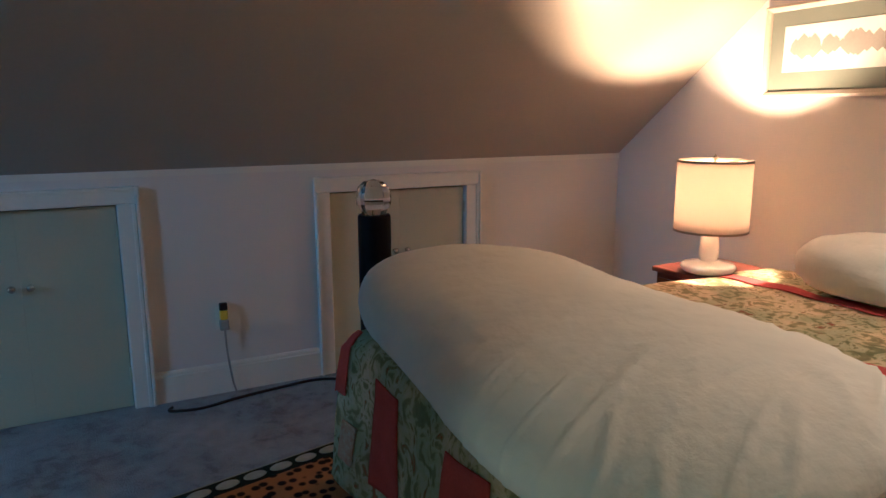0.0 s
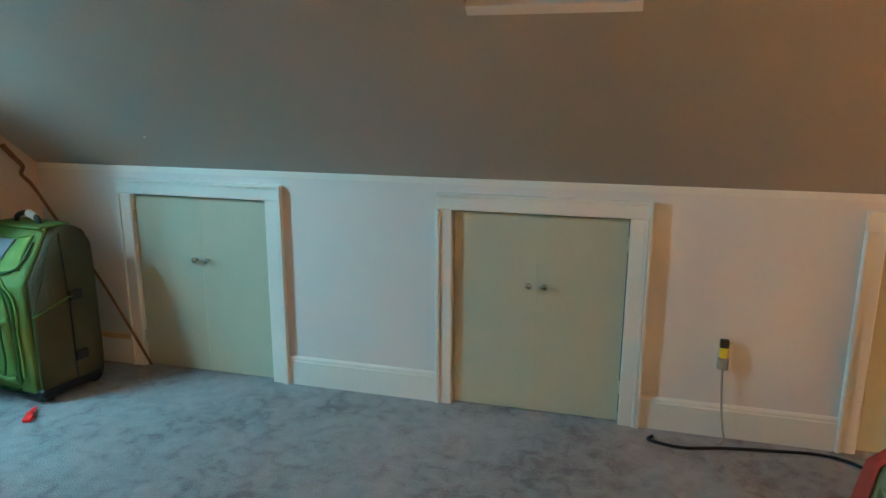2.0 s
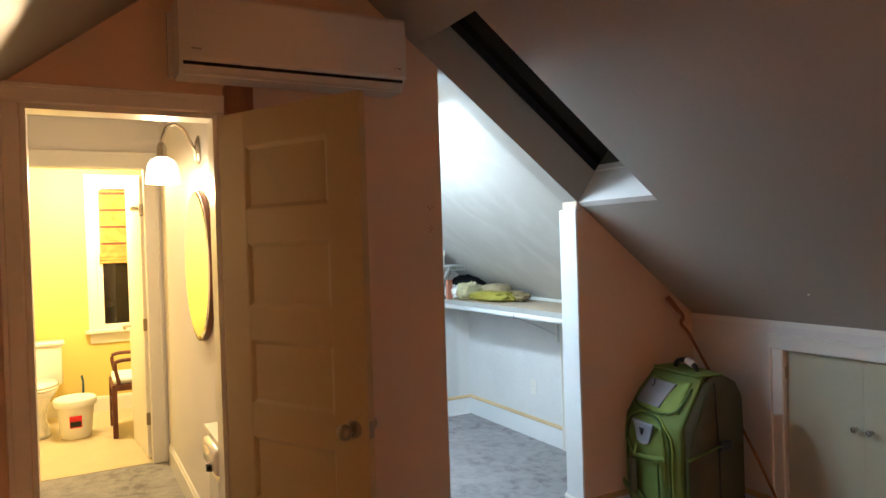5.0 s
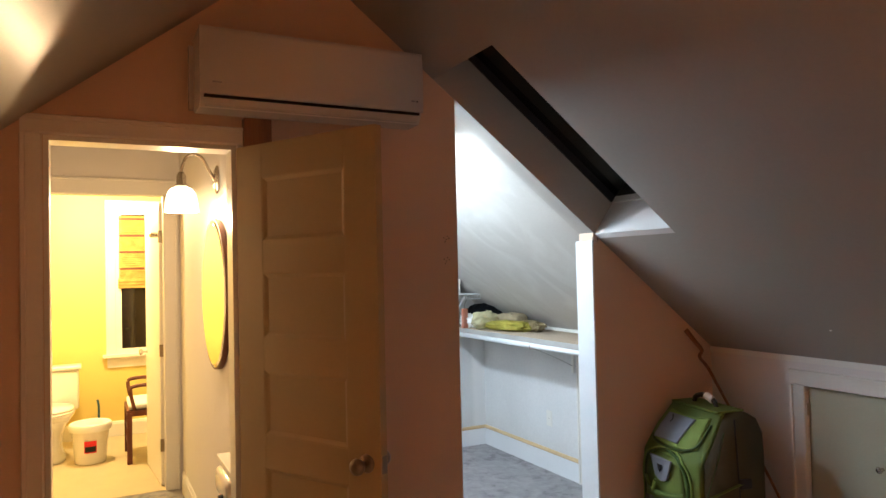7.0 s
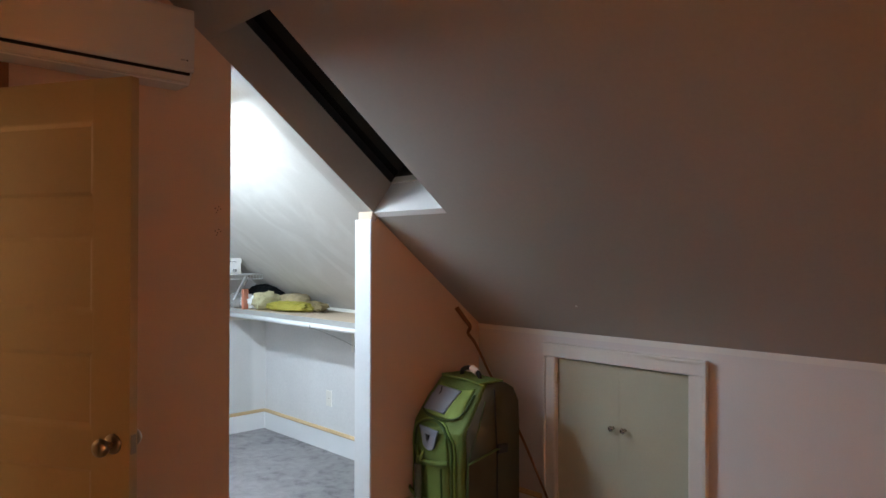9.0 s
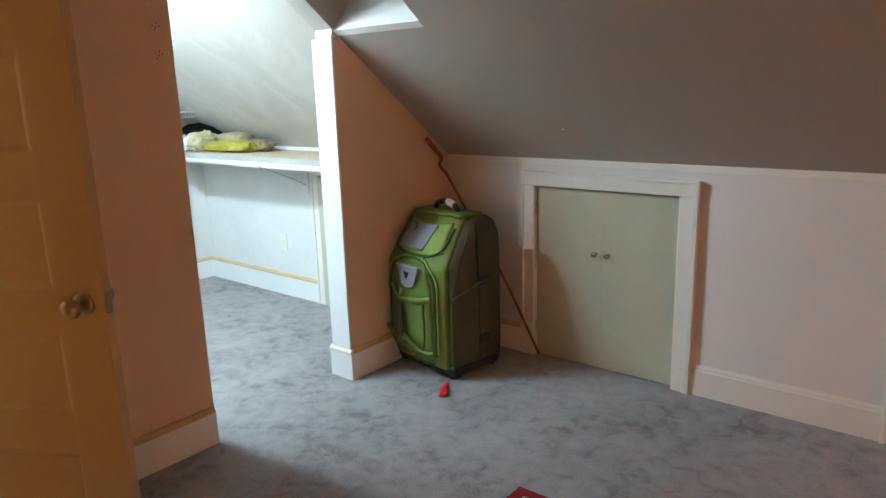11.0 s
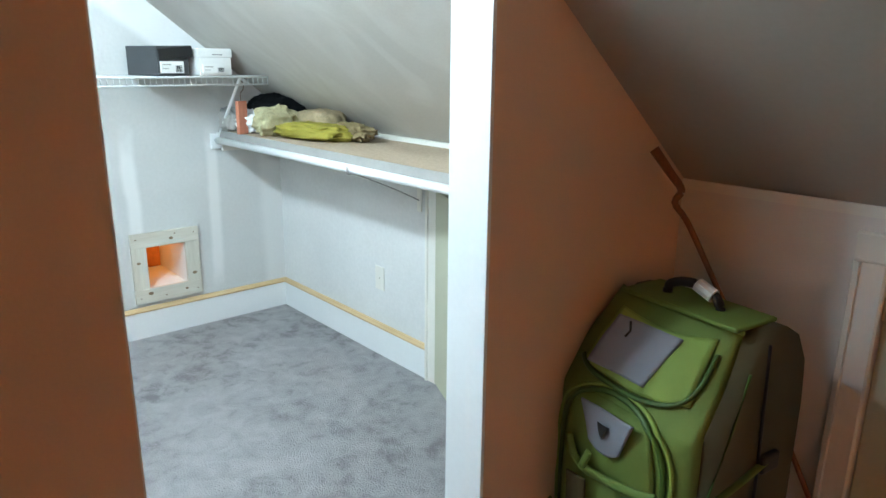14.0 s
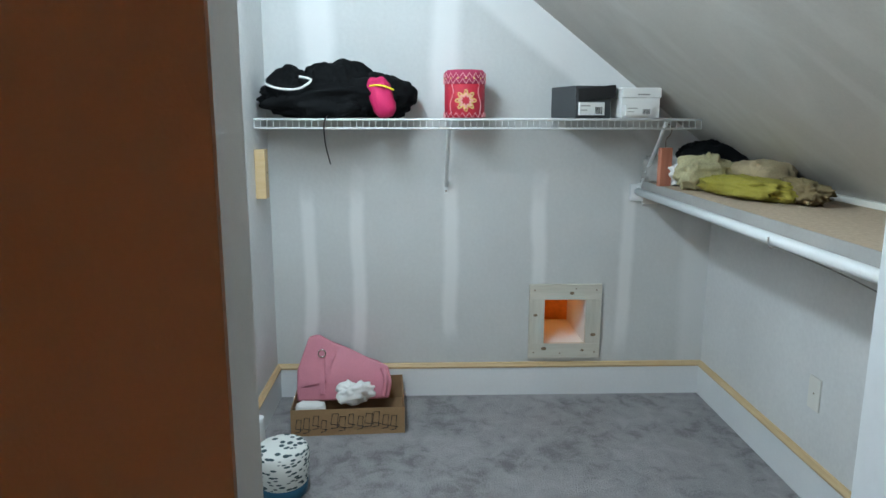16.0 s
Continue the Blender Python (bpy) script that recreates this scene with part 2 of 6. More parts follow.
def wiped_mat():
    """Greige ceiling paint with pale wiped streaks of filler running up the slope."""
    m = mat("wiped_ceiling_paint", (0.46, 0.435, 0.39), 0.7, 0.08, 1.2, 0.22, 90, spec=0.25)
    nt = m.node_tree
    b = nt.nodes["Principled BSDF"]
    tc = [n for n in nt.nodes if n.type == "TEX_COORD"][0]
    ramp = [n for n in nt.nodes if n.type == "VALTORGB"][0]
    mp = nt.nodes.new("ShaderNodeMapping")
    mp.inputs["Scale"].default_value, mp.inputs["Rotation"].default_value = (1.9, 1.0, 1.0), (0, 0, 0.6)
    n = nt.nodes.new("ShaderNodeTexNoise")
    n.inputs["Scale"].default_value, n.inputs["Detail"].default_value, n.inputs["Distortion"].default_value = 1.7, 2.5, 1.6
    r = nt.nodes.new("ShaderNodeMapRange")
    r.interpolation_type = "SMOOTHSTEP"
    r.inputs[1].default_value, r.inputs[2].default_value, r.inputs[4].default_value = 0.42, 0.80, 0.32
    mx = nt.nodes.new("ShaderNodeMix")
    mx.data_type = "RGBA"
    mx.inputs[7].default_value = (0.66, 0.65, 0.61, 1)
    nt.links.new(tc.outputs["Object"], mp.inputs["Vector"])
    nt.links.new(mp.outputs[0], n.inputs["Vector"])
    nt.links.new(n.outputs[0], r.inputs[0])
    nt.links.new(r.outputs[0], mx.inputs[0])
    nt.links.new(ramp.outputs[0], mx.inputs[6])
    nt.links.new(mx.outputs[2], b.inputs["Base Color"])
    return m


M_CLCEIL = wiped_mat()
# pale wall paint with the lamps' warm light put into its colour
M_GABLE = mat("wall_paint_warm_lit", (0.68, 0.51, 0.37), 0.75, 0.06, 1.4, 0.12, 160)
M_BACK = patched_mat()
M_PRIMED = mat("primed_board", (0.80, 0.82, 0.83), 0.45, 0.04, 2.5, 0.08, 70)
M_TRIM = mat("trim_gloss_paint", (0.78, 0.76, 0.70), 0.35, 0.04, 2.5, 0.08, 70)
M_SAGE = mat("cupboard_door_paint", (0.50, 0.50, 0.37), 0.5, 0.06, 1.8, 0.1, 80)
M_DOOR = mat("door_paint", (0.43, 0.335, 0.17), 0.4, 0.05, 1.5, 0.06, 60)
M_CARPET = carpet_mat()
M_QUILT = quilt_mat()
M_REDCLOTH = mat("red_cotton", (0.46, 0.085, 0.065), 0.9, 0.2, 12, 0.4, 120, spec=0.1)
M_RUSTCLOTH = mat("rust_print_cotton", (0.42, 0.20, 0.12), 0.9, 0.3, 40, 0.4, 120, col2=(0.55, 0.46, 0.30), spec=0.1)
M_WHITECLOTH = mat("duvet_cotton", (0.82, 0.79, 0.70), 0.9, 0.05, 3, 0.5, 20, spec=0.1, bdist=0.012)
M_BLACK = mat("black_lacquer", (0.004, 0.004, 0.005), 0.55, 0.2, 6, 0.05, spec=0.12)
M_BLACKPL = mat("black_plastic", (0.012, 0.012, 0.013), 0.5, 0.2, 8, 0.2)
M_CHROME = mat("brushed_nickel", (0.62, 0.58, 0.52), 0.22, 0.05, 5, 0.05, metal=1.0)
M_STEEL = mat("dark_metal", (0.30, 0.25, 0.19), 0.28, 0.1, 6, 0.05, metal=1.0)
M_CERAMIC = mat("white_ceramic", (0.82, 0.80, 0.76), 0.15, 0.03, 3, 0.0, coat=0.3)
M_GREEN = mat("green_nylon", (0.15, 0.215, 0.04), 0.62, 0.15, 7, 0.5, 500, spec=0.35)
M_GREEN2 = mat("light_green_nylon", (0.25, 0.36, 0.07), 0.6, 0.12, 7, 0.5, 500, spec=0.35)
M_BROWN = mat("dark_olive_nylon", (0.072, 0.062, 0.024), 0.65, 0.15, 7, 0.5, 500)
M_GREYCLOTH = mat("grey_nylon", (0.26, 0.28, 0.33), 0.6, 0.08, 9, 0.4, 500)
M_DKGREEN = mat("green_piping", (0.05, 0.10, 0.012), 0.5, 0.1)
M_RED = mat("red_plastic", (0.75, 0.02, 0.02), 0.35, 0.1, 10, 0.1)
M_WIRE = mat("white_wire", (0.80, 0.82, 0.82), 0.35, 0.03, 5, 0.0)
M_PINE = wood_mat("raw_pine", (0.64, 0.49, 0.28), (0.54, 0.38, 0.19), axis=1)
M_PINEX = wood_mat("raw_pine_long", (0.64, 0.49, 0.28), (0.54, 0.38, 0.19), axis=0)
M_WASH = wood_mat("whitewashed_pine", (0.66, 0.64, 0.56), (0.52, 0.49, 0.41), axis=1, rough=0.6)
M_WASHZ = wood_mat("whitewashed_pine_upright", (0.66, 0.64, 0.56), (0.52, 0.49, 0.41), axis=2, rough=0.6)
M_KNOT = mat("wood_knot", (0.24, 0.17, 0.10), 0.6, 0.3, 60, 0.2)
M_CEDAR = wood_mat("cedar", (0.50, 0.20, 0.12), (0.36, 0.13, 0.08), axis=2)
M_BOARD = mat("particle_board", (0.50, 0.40, 0.29), 0.8, 0.2, 60, 0.3, 200)
M_DARKWOOD = wood_mat("dark_wood", (0.16, 0.05, 0.025), (0.08, 0.025, 0.012), axis=2)
M_STICK = wood_mat("stick_wood", (0.27, 0.12, 0.05), (0.15, 0.06, 0.025), axis=2)
M_CARD = mat("cardboard", (0.30, 0.19, 0.095), 0.85, 0.1, 9, 0.2, 90)
M_PINK = mat("pink_leather", (0.62, 0.24, 0.31), 0.5, 0.08, 9, 0.4, 150)
M_JACKET = mat("black_cloth", (0.006, 0.0065, 0.007), 0.8, 0.3, 9, 0.5, 160, spec=0.07)
M_MAGENTA = mat("magenta_cloth", (0.50, 0.012, 0.10), 0.7, 0.12, 9, 0.4, 160)
M_PAPER = mat("white_paper", (0.78, 0.78, 0.76), 0.7, 0.04, 7, 0.1)
M_GREYBOX = mat("grey_card", (0.055, 0.058, 0.062), 0.6, 0.1, 9, 0.1)
M_OLIVE = mat("olive_yellow_cloth", (0.30, 0.26, 0.035), 0.75, 0.2, 9, 0.5, 120)
M_KHAKI = mat("khaki_cloth", (0.34, 0.27, 0.16), 0.8, 0.25, 11, 0.5, 120)
M_YELLOW = mat("bathroom_yellow_paint", (0.72, 0.58, 0.16), 0.6, 0.05, 1.5, 0.1, 120)
M_TILE = mat("bath_floor_tile", (0.55, 0.47, 0.30), 0.35, 0.12, 3, 0.05)
M_BAMBOO = mat("woven_bamboo", (0.55, 0.34, 0.08), 0.7, 0.25, 14, 0.5, 120, col2=(0.34, 0.18, 0.03))
M_NIGHT = mat("night_glass", (0.012, 0.010, 0.008), 0.06, 0.1, 1, 0.0, spec=0.5)
# near-black colour that stands in for the shade of unlit attic depth
M_VOID_SHADE = mat("void_shade", (0.006, 0.006, 0.006), 0.9, 0.1)
M_ORANGE = mat("orange_film", (0.75, 0.28, 0.03), 0.5, 0.25, 12, 0.3, 40)
M_SPOTS = spots_mat()
M_RUGRED = mat("red_rug_pile", (0.22, 0.025, 0.03), 0.95, 0.3, 25, 0.6, 300, spec=0.1)
M_RUGDARK = mat("dark_green_rug_pile", (0.012, 0.022, 0.016), 0.95, 0.3, 25, 0.6, 300, spec=0.1)
M_RUGCREAM = mat("cream_rug_pile", (0.50, 0.44, 0.30), 0.95, 0.2, 25, 0.6, 300, spec=0.1)
M_MIRROR = mat("mirror_silver", (0.9, 0.9, 0.88), 0.01, 0.0, 1, 0.0, metal=1.0)
M_AC = mat("white_gloss_plastic", (0.72, 0.68, 0.62), 0.09, 0.02, 2, 0.0, spec=0.5)
M_MAT = mat("picture_mount", (0.20, 0.23, 0.20), 0.8, 0.05, 8, 0.1)
M_FRAME = mat("silvered_frame", (0.58, 0.54, 0.44), 0.4, 0.1, 12, 0.2)
M_BLUE = mat("blue_plastic", (0.02, 0.09, 0.16), 0.4, 0.1)
M_YELPL = mat("yellow_plastic", (0.75, 0.62, 0.02), 0.4, 0.1)
M_GREYPL = mat("grey_plastic", (0.35, 0.34, 0.32), 0.5, 0.1)
M_SHADE = cloth_shade("lamp_shade_linen", (0.84, 0.74, 0.62), 0.46)
M_SHADE_LINED = cloth_shade("lamp_shade_lined_cloth", (0.55, 0.40, 0.25), 0.06)
M_CRYSTAL = glass("crystal", (0.95, 0.96, 1.0), 0.02, 1.5)
M_SCONCE = glow("lit_opal_glass", (1.0, 0.82, 0.5), 7.0)
M_BULB = glow("lit_bulb", (1.0, 0.95, 0.9), 12.0)

# ---- mesh helpers ----


def put(name, bm, material, parent=None, label="", smooth=False, bevel=0.0, **tags):
    """Link a bmesh as one mesh object, as a part under parent or as a thing."""
    if bevel:
        bmesh.ops.bevel(bm, geom=bm.edges[:], offset=bevel, segments=2, affect="EDGES", profile=0.6)
    bmesh.ops.recalc_face_normals(bm, faces=bm.faces[:])
    for f in bm.faces:
        f.smooth = smooth
    me = bpy.data.meshes.new(name)
    bm.to_mesh(me)
    bm.free()
    for m in material if isinstance(material, (list, tuple)) else (material,):
        me.materials.append(m)
    ob = new(name, me)
    if parent:
        ob.parent = parent
    tagged(ob, label=label, **tags)
    return ob


def part(name, bm, material, parent, label="", smooth=False, bevel=0.0):
    return put(name, bm, material, parent, label, smooth, bevel)


def thing(name, at, label, category, group="", rz=0.0, kind=""):
    ob = new(name)
    ob.empty_display_size = 0.05
    ob.matrix_basis = pose(*at, 0, 0, rz)
    return tagged(ob, label=label, category=category, group=group, kind=kind)


def box(bm, x0, x1, y0, y1, z0, z1):
    vs = [bm.verts.new((x, y, z)) for x in (x0, x1) for y in (y0, y1) for z in (z0, z1)]
    for f in ((0, 1, 3, 2), (4, 6, 7, 5), (0, 4, 5, 1), (2, 3, 7, 6), (0, 2, 6, 4), (1, 5, 7, 3)):
        bm.faces.new([vs[i] for i in f])
    return vs


def boxes(*bs):
    bm = bmesh.new()
    for b in bs:
        box(bm, *b)
    return bm


def prism(pts, lo, hi, axis):
    """A polygon of two coordinates, thickened along the third axis."""
    bm = bmesh.new()
    order = {0: lambda a, b, c: (c, a, b), 1: lambda a, b, c: (a, c, b), 2: lambda a, b, c: (a, b, c)}[axis]
    r0 = [bm.verts.new(order(a, b, lo)) for a, b in pts]
    r1 = [bm.verts.new(order(a, b, hi)) for a, b in pts]
    bm.faces.new(r0)
    bm.faces.new(r1[::-1])
    for i in range(len(pts)):
        j = (i + 1) % len(pts)
        bm.faces.new((r0[i], r0[j], r1[j], r1[i]))
    return bm


def lathe(profile, n=32, centre=(0, 0, 0), bm=None, squash=1.0):
    bm = bm or bmesh.new()
    rings = []
    for r, z in profile:
        if r < 1e-6:
            rings.append([bm.verts.new((centre[0], centre[1], centre[2] + z))])
        else:
            rings.append([bm.verts.new((centre[0] + r * math.cos(2 * math.pi * i / n), centre[1] + r * squash * math.sin(2 * math.pi * i / n), centre[2] + z)) for i in range(n)])
    for a, b in zip(rings, rings[1:]):
        for i in range(n):
            j = (i + 1) % n
            if len(a) == 1 and len(b) == 1:
                continue
            if len(a) == 1:
                bm.faces.new((a[0], b[i], b[j]))
            elif len(b) == 1:
                bm.faces.new((a[i], a[j], b[0]))
            else:
                bm.faces.new((a[i], a[j], b[j], b[i]))
    return bm


def tube(pts, r, n=8, bm=None, flat=1.0):
    """A round (or flattened) bar along a line of points, closed at its ends."""
    bm = bm or bmesh.new()
    pts = [Vector(p) for p in pts]
    rings = []
    ref = Vector((0, 0, 1))
    for i, p in enumerate(pts):
        d = (pts[min(i + 1, len(pts) - 1)] - pts[max(i - 1, 0)]).normalized()
        u = d.cross(ref if abs(d.z) < 0.95 else Vector((0, 1, 0))).normalized()
        v = d.cross(u)
        rr = r[i] if isinstance(r, (list, tuple)) else r
        rings.append([bm.verts.new(p + u * rr * math.cos(2 * math.pi * k / n) + v * rr * flat * math.sin(2 * math.pi * k / n)) for k in range(n)])
    for a, b in zip(rings, rings[1:]):
        for i in range(n):
            bm.faces.new((a[i], a[(i + 1) % n], b[(i + 1) % n], b[i]))
    bm.faces.new(rings[0][::-1])
    bm.faces.new(rings[-1])
    return bm


def curve_pts(ctrl, n=24):
    """A smooth line through the given points."""
    c = [Vector(p) for p in ctrl]
    out = []
    for i in range(len(c) - 1):
        p0, p1, p2, p3 = c[max(i - 1, 0)], c[i], c[i + 1], c[min(i + 2, len(c) - 1)]
        for k in range(n):
            t = k / n
            out.append(0.5 * (2 * p1 + (p2 - p0) * t + (2 * p0 - 5 * p1 + 4 * p2 - p3) * t * t + (3 * p1 - p0 - 3 * p2 + p3) * t ** 3))
    out.append(c[-1])
    return out


def sheet(fn, nu, nv, thick=0.0):
    """A grid surface fn(u, v) for u, v in 0..1; with a thickness it is closed downwards along its normals."""
    bm = bmesh.new()
    g = [[bm.verts.new(fn(i / nu, j / nv)) for j in range(nv + 1)] for i in range(nu + 1)]
    for i in range(nu):
        for j in range(nv):
            bm.faces.new((g[i][j], g[i + 1][j], g[i + 1][j + 1], g[i][j + 1]))
    if thick:
        bm.normal_update()
        h = [[bm.verts.new(v.co - v.normal * thick) for v in row] for row in g]
        for i in range(nu):
            for j in range(nv):
                bm.faces.new((h[i][j], h[i][j + 1], h[i + 1][j + 1], h[i + 1][j]))
        for i in range(nu):
            bm.faces.new((g[i][0], h[i][0], h[i + 1][0], g[i + 1][0]))
            bm.faces.new((g[i][nv], g[i + 1][nv], h[i + 1][nv], h[i][nv]))
        for j in range(nv):
            bm.faces.new((g[0][j], g[0][j + 1], h[0][j + 1], h[0][j]))
            bm.faces.new((g[nu][j], h[nu][j], h[nu][j + 1], g[nu][j + 1]))
    return bm


def blob(size, seed, rough=0.18, freq=3.0, flat_bottom=True, power=2.6, nu=40, nv=24, fold=0.0):
    """A soft heap: a squared ellipsoid with folds, standing on z = 0."""
    bm = bmesh.new()

    def sp(a, e):
        return math.copysign(abs(a) ** e, a)
    e = 2 / power
    rows = []
    off = Vector((seed * 7.31, seed * 3.7, seed * 1.9))
    for j in range(nv + 1):
        ph = -math.pi / 2 + math.pi * j / nv
        row = []
        for i in range(nu):
            th = 2 * math.pi * i / nu
            p = Vector((sp(math.cos(ph), e) * sp(math.cos(th), e), sp(math.cos(ph), e) * sp(math.sin(th), e), sp(math.sin(ph), e)))
            k = 1 + rough * noise.noise(p * freq + off) + rough * 0.5 * noise.noise(p * freq * 2.7 + off)
            if fold:
                k += fold * abs(noise.noise(Vector((p.x * freq * 1.3, p.y * freq * 3.5, p.z * freq)) + off))
            q = Vector((p.x * size[0] / 2 * k, p.y * size[1] / 2 * k, (p.z * k + 1) * size[2] / 2))
            if flat_bottom:
                q.z = max(q.z, 0.0)
            row.append(bm.verts.new(q))
        rows.append(row)
    for a, b in zip(rows, rows[1:]):
        for i in range(nu):
            bm.faces.new((a[i], a[(i + 1) % nu], b[(i + 1) % nu], b[i]))
    bmesh.ops.remove_doubles(bm, verts=bm.verts[:], dist=0.0004)
    return bm


def moved(bm, m):
    bmesh.ops.transform(bm, matrix=m, verts=bm.verts[:])
    return bm


def rbox(sx, sy, sz, r, seg=3):
    """A box centred in x and y that stands on z = 0, with rounded edges."""
    bm = boxes((-sx / 2, sx / 2, -sy / 2, sy / 2, 0, sz))
    bmesh.ops.bevel(bm, geom=bm.edges[:], offset=r, segments=seg, affect="EDGES", profile=0.5)
    return bm


# ---- the shell ----
K, SL = 1.092, 0.776          # knee wall height, rise of the roof slope
RIDGE_Y = -2.37
END_X, LEFT_Y = 5.93, -4.74
CL_X, CL_Y, CL_L = -2.50, -0.045, -2.14   # closet: back wall, low wall, side wall
RIDGE_Z = K - SL * RIDGE_Y
NY, NZ = 0.61, 0.79         # the slope's outward normal


def zs(y):
    return K - SL * y if y > RIDGE_Y else RIDGE_Z - SL * (RIDGE_Y - y)


def slope_slab(bm, x0, x1, ya, yb, off=0.1, up=0.0):
    """A slab of the slope over the low wall, between two distances from it."""
    vs = []
    for x in (x0, x1):
        for y, o in ((ya, 0), (yb, 0), (yb, off), (ya, off)):
            vs.append(bm.verts.new((x, y + NY * o, K - SL * y + NZ * o + up)))
    for f in ((0, 1, 2, 3), (7, 6, 5, 4), (0, 4, 5, 1), (1, 5, 6, 2), (2, 6, 7, 3), (3, 7, 4, 0)):
        bm.faces.new([vs[i] for i in f])


CL_UP = 0.055               # the closet ceiling lies a little higher
# skylight wells: x0, x1, lower y, upper y, depth
WELLS = ((0.004, 0.53, -0.83, -1.755, 0.245), (2.55, 3.08, -0.815, -1.74, 0.245))
WT = 0.03
bm = bmesh.new()
slope_slab(bm, -2.62, -0.115, 0.20, RIDGE_Y, 0.1, CL_UP)
put("ceiling_closet", bm, M_CLCEIL, label="sloping closet ceiling with wiped, patchy grey paint", category="ceiling", kind="structure")
bm = bmesh.new()
xl = -0.115
for wx0, wx1, wya, wyb, wd in WELLS:
    slope_slab(bm, xl, wx0 - WT, 0.16, RIDGE_Y)
    slope_slab(bm, wx0 - WT, wx1 + WT, 0.16, wya + WT)
    slope_slab(bm, wx0 - WT, wx1 + WT, wyb - WT, RIDGE_Y)
    xl = wx1 + WT
slope_slab(bm, xl, END_X + 0.1, 0.16, RIDGE_Y)
put("ceiling_slope", bm, M_CEIL, label="sloping attic ceiling in greige satin paint", category="ceiling", kind="structure")

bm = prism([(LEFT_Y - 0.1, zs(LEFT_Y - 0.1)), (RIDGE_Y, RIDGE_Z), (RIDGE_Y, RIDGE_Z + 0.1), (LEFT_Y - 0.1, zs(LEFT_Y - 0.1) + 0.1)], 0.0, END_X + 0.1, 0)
put("ceiling_slope_far", bm, M_CEIL, label="opposite sloping attic ceiling in greige paint", category="ceiling", kind="structure")


def skylight(name, wx0, wx1, wya, wyb, wd):
    sk = thing(name, (wx0, wya, zs(wya)), "roof window in a deep painted well, dark night sky", "skylight", kind="structure")
    base = sk.matrix_basis.inverted()

    def sl(x, y, o):
        return base @ Vector((x, y + NY * o, K - SL * y + NZ * o))

    def quad_slab(name, a, b, material):
        g = bmesh.new()
        r = [[g.verts.new(sl(*p)) for p in q] for q in (a, b)]
        n = len(a)
        g.faces.new(r[0])
        g.faces.new(r[1][::-1])
        for i in range(n):
            g.faces.new((r[0][i], r[0][(i + 1) % n], r[1][(i + 1) % n], r[1][i]))
        return part(name, g, material, sk)
    t = WT
    for xa, xb in ((wx0, wx0 - t), (wx1, wx1 + t)):
        ya, yb = wya + t, wyb - t
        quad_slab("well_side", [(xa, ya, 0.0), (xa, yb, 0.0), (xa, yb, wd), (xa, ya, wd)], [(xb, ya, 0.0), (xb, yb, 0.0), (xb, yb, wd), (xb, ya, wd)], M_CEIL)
    # lower end paler, upper end darker: closet light and shade put into the paint
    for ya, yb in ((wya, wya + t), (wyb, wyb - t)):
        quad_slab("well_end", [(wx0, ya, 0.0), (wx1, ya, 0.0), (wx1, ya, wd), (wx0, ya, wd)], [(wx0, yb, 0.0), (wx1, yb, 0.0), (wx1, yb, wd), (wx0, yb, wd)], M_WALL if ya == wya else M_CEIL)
    f = 0.008
    for y0, y1, xa, xb in ((wya, wya - f, wx0, wx1), (wyb + f, wyb, wx0, wx1), (wya - f, wyb + f, wx0, wx0 + f), (wya - f, wyb + f, wx1 - f, wx1)):
        o0, o1 = wd - 0.04, wd + 0.02
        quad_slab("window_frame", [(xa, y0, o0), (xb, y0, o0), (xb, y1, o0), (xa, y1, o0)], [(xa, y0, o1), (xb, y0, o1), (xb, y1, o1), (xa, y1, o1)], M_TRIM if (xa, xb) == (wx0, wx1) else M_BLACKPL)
    quad_slab("pane", [(wx0 - t, wya + t, wd), (wx1 + t, wya + t, wd), (wx1 + t, wyb - t, wd), (wx0 - t, wyb - t, wd)],
              [(wx0 - t, wya + t, wd + 0.01), (wx1 + t, wya + t, wd + 0.01), (wx1 + t, wyb - t, wd + 0.01), (wx0 - t, wyb - t, wd + 0.01)], M_NIGHT)


skylight("skylight_1", *WELLS[0])
skylight("skylight_2", *WELLS[1])

put("floor", boxes((-2.62, END_X + 0.1, LEFT_Y - 0.1, 0.15, -0.06, 0.0)), M_CARPET, label="grey cut-pile wall-to-wall carpet", category="carpet", kind="structure")

# low wall with three cupboard openings
DOORS = ((0.585, 1.36), (2.31, 3.09), (4.056, 4.837))
DH = 0.947
outline = [(0.0, 0.0)]
for a, b in DOORS:
    outline += [(a, 0.0), (a, DH), (b, DH), (b, 0.0)]
outline += [(END_X, 0.0), (END_X, K), (0.0, K)]
put("wall_knee", prism(outline, 0.0, 0.10, 1), M_WALL, label="low white painted wall under the roof slope", category="wall", kind="structure")
# black sheet close behind the openings, painted in place of deep shade
put("void_shade", boxes((0.3, 5.2, 0.102, 0.12, 0.0, 0.98)), M_VOID_SHADE, label="black sheet for the shaded space behind the cupboard doors", category="wall", kind="structure")


def casing_profile(w, t=0.018):
    """Flat board with a raised outer band: width runs 0..w outwards, thickness towards the room."""
    return [(0, 0), (0, t * 0.75), (0.006, t), (w - 0.018, t), (w - 0.016, t + 0.009), (w - 0.004, t + 0.009), (w, t + 0.003), (w, 0)]


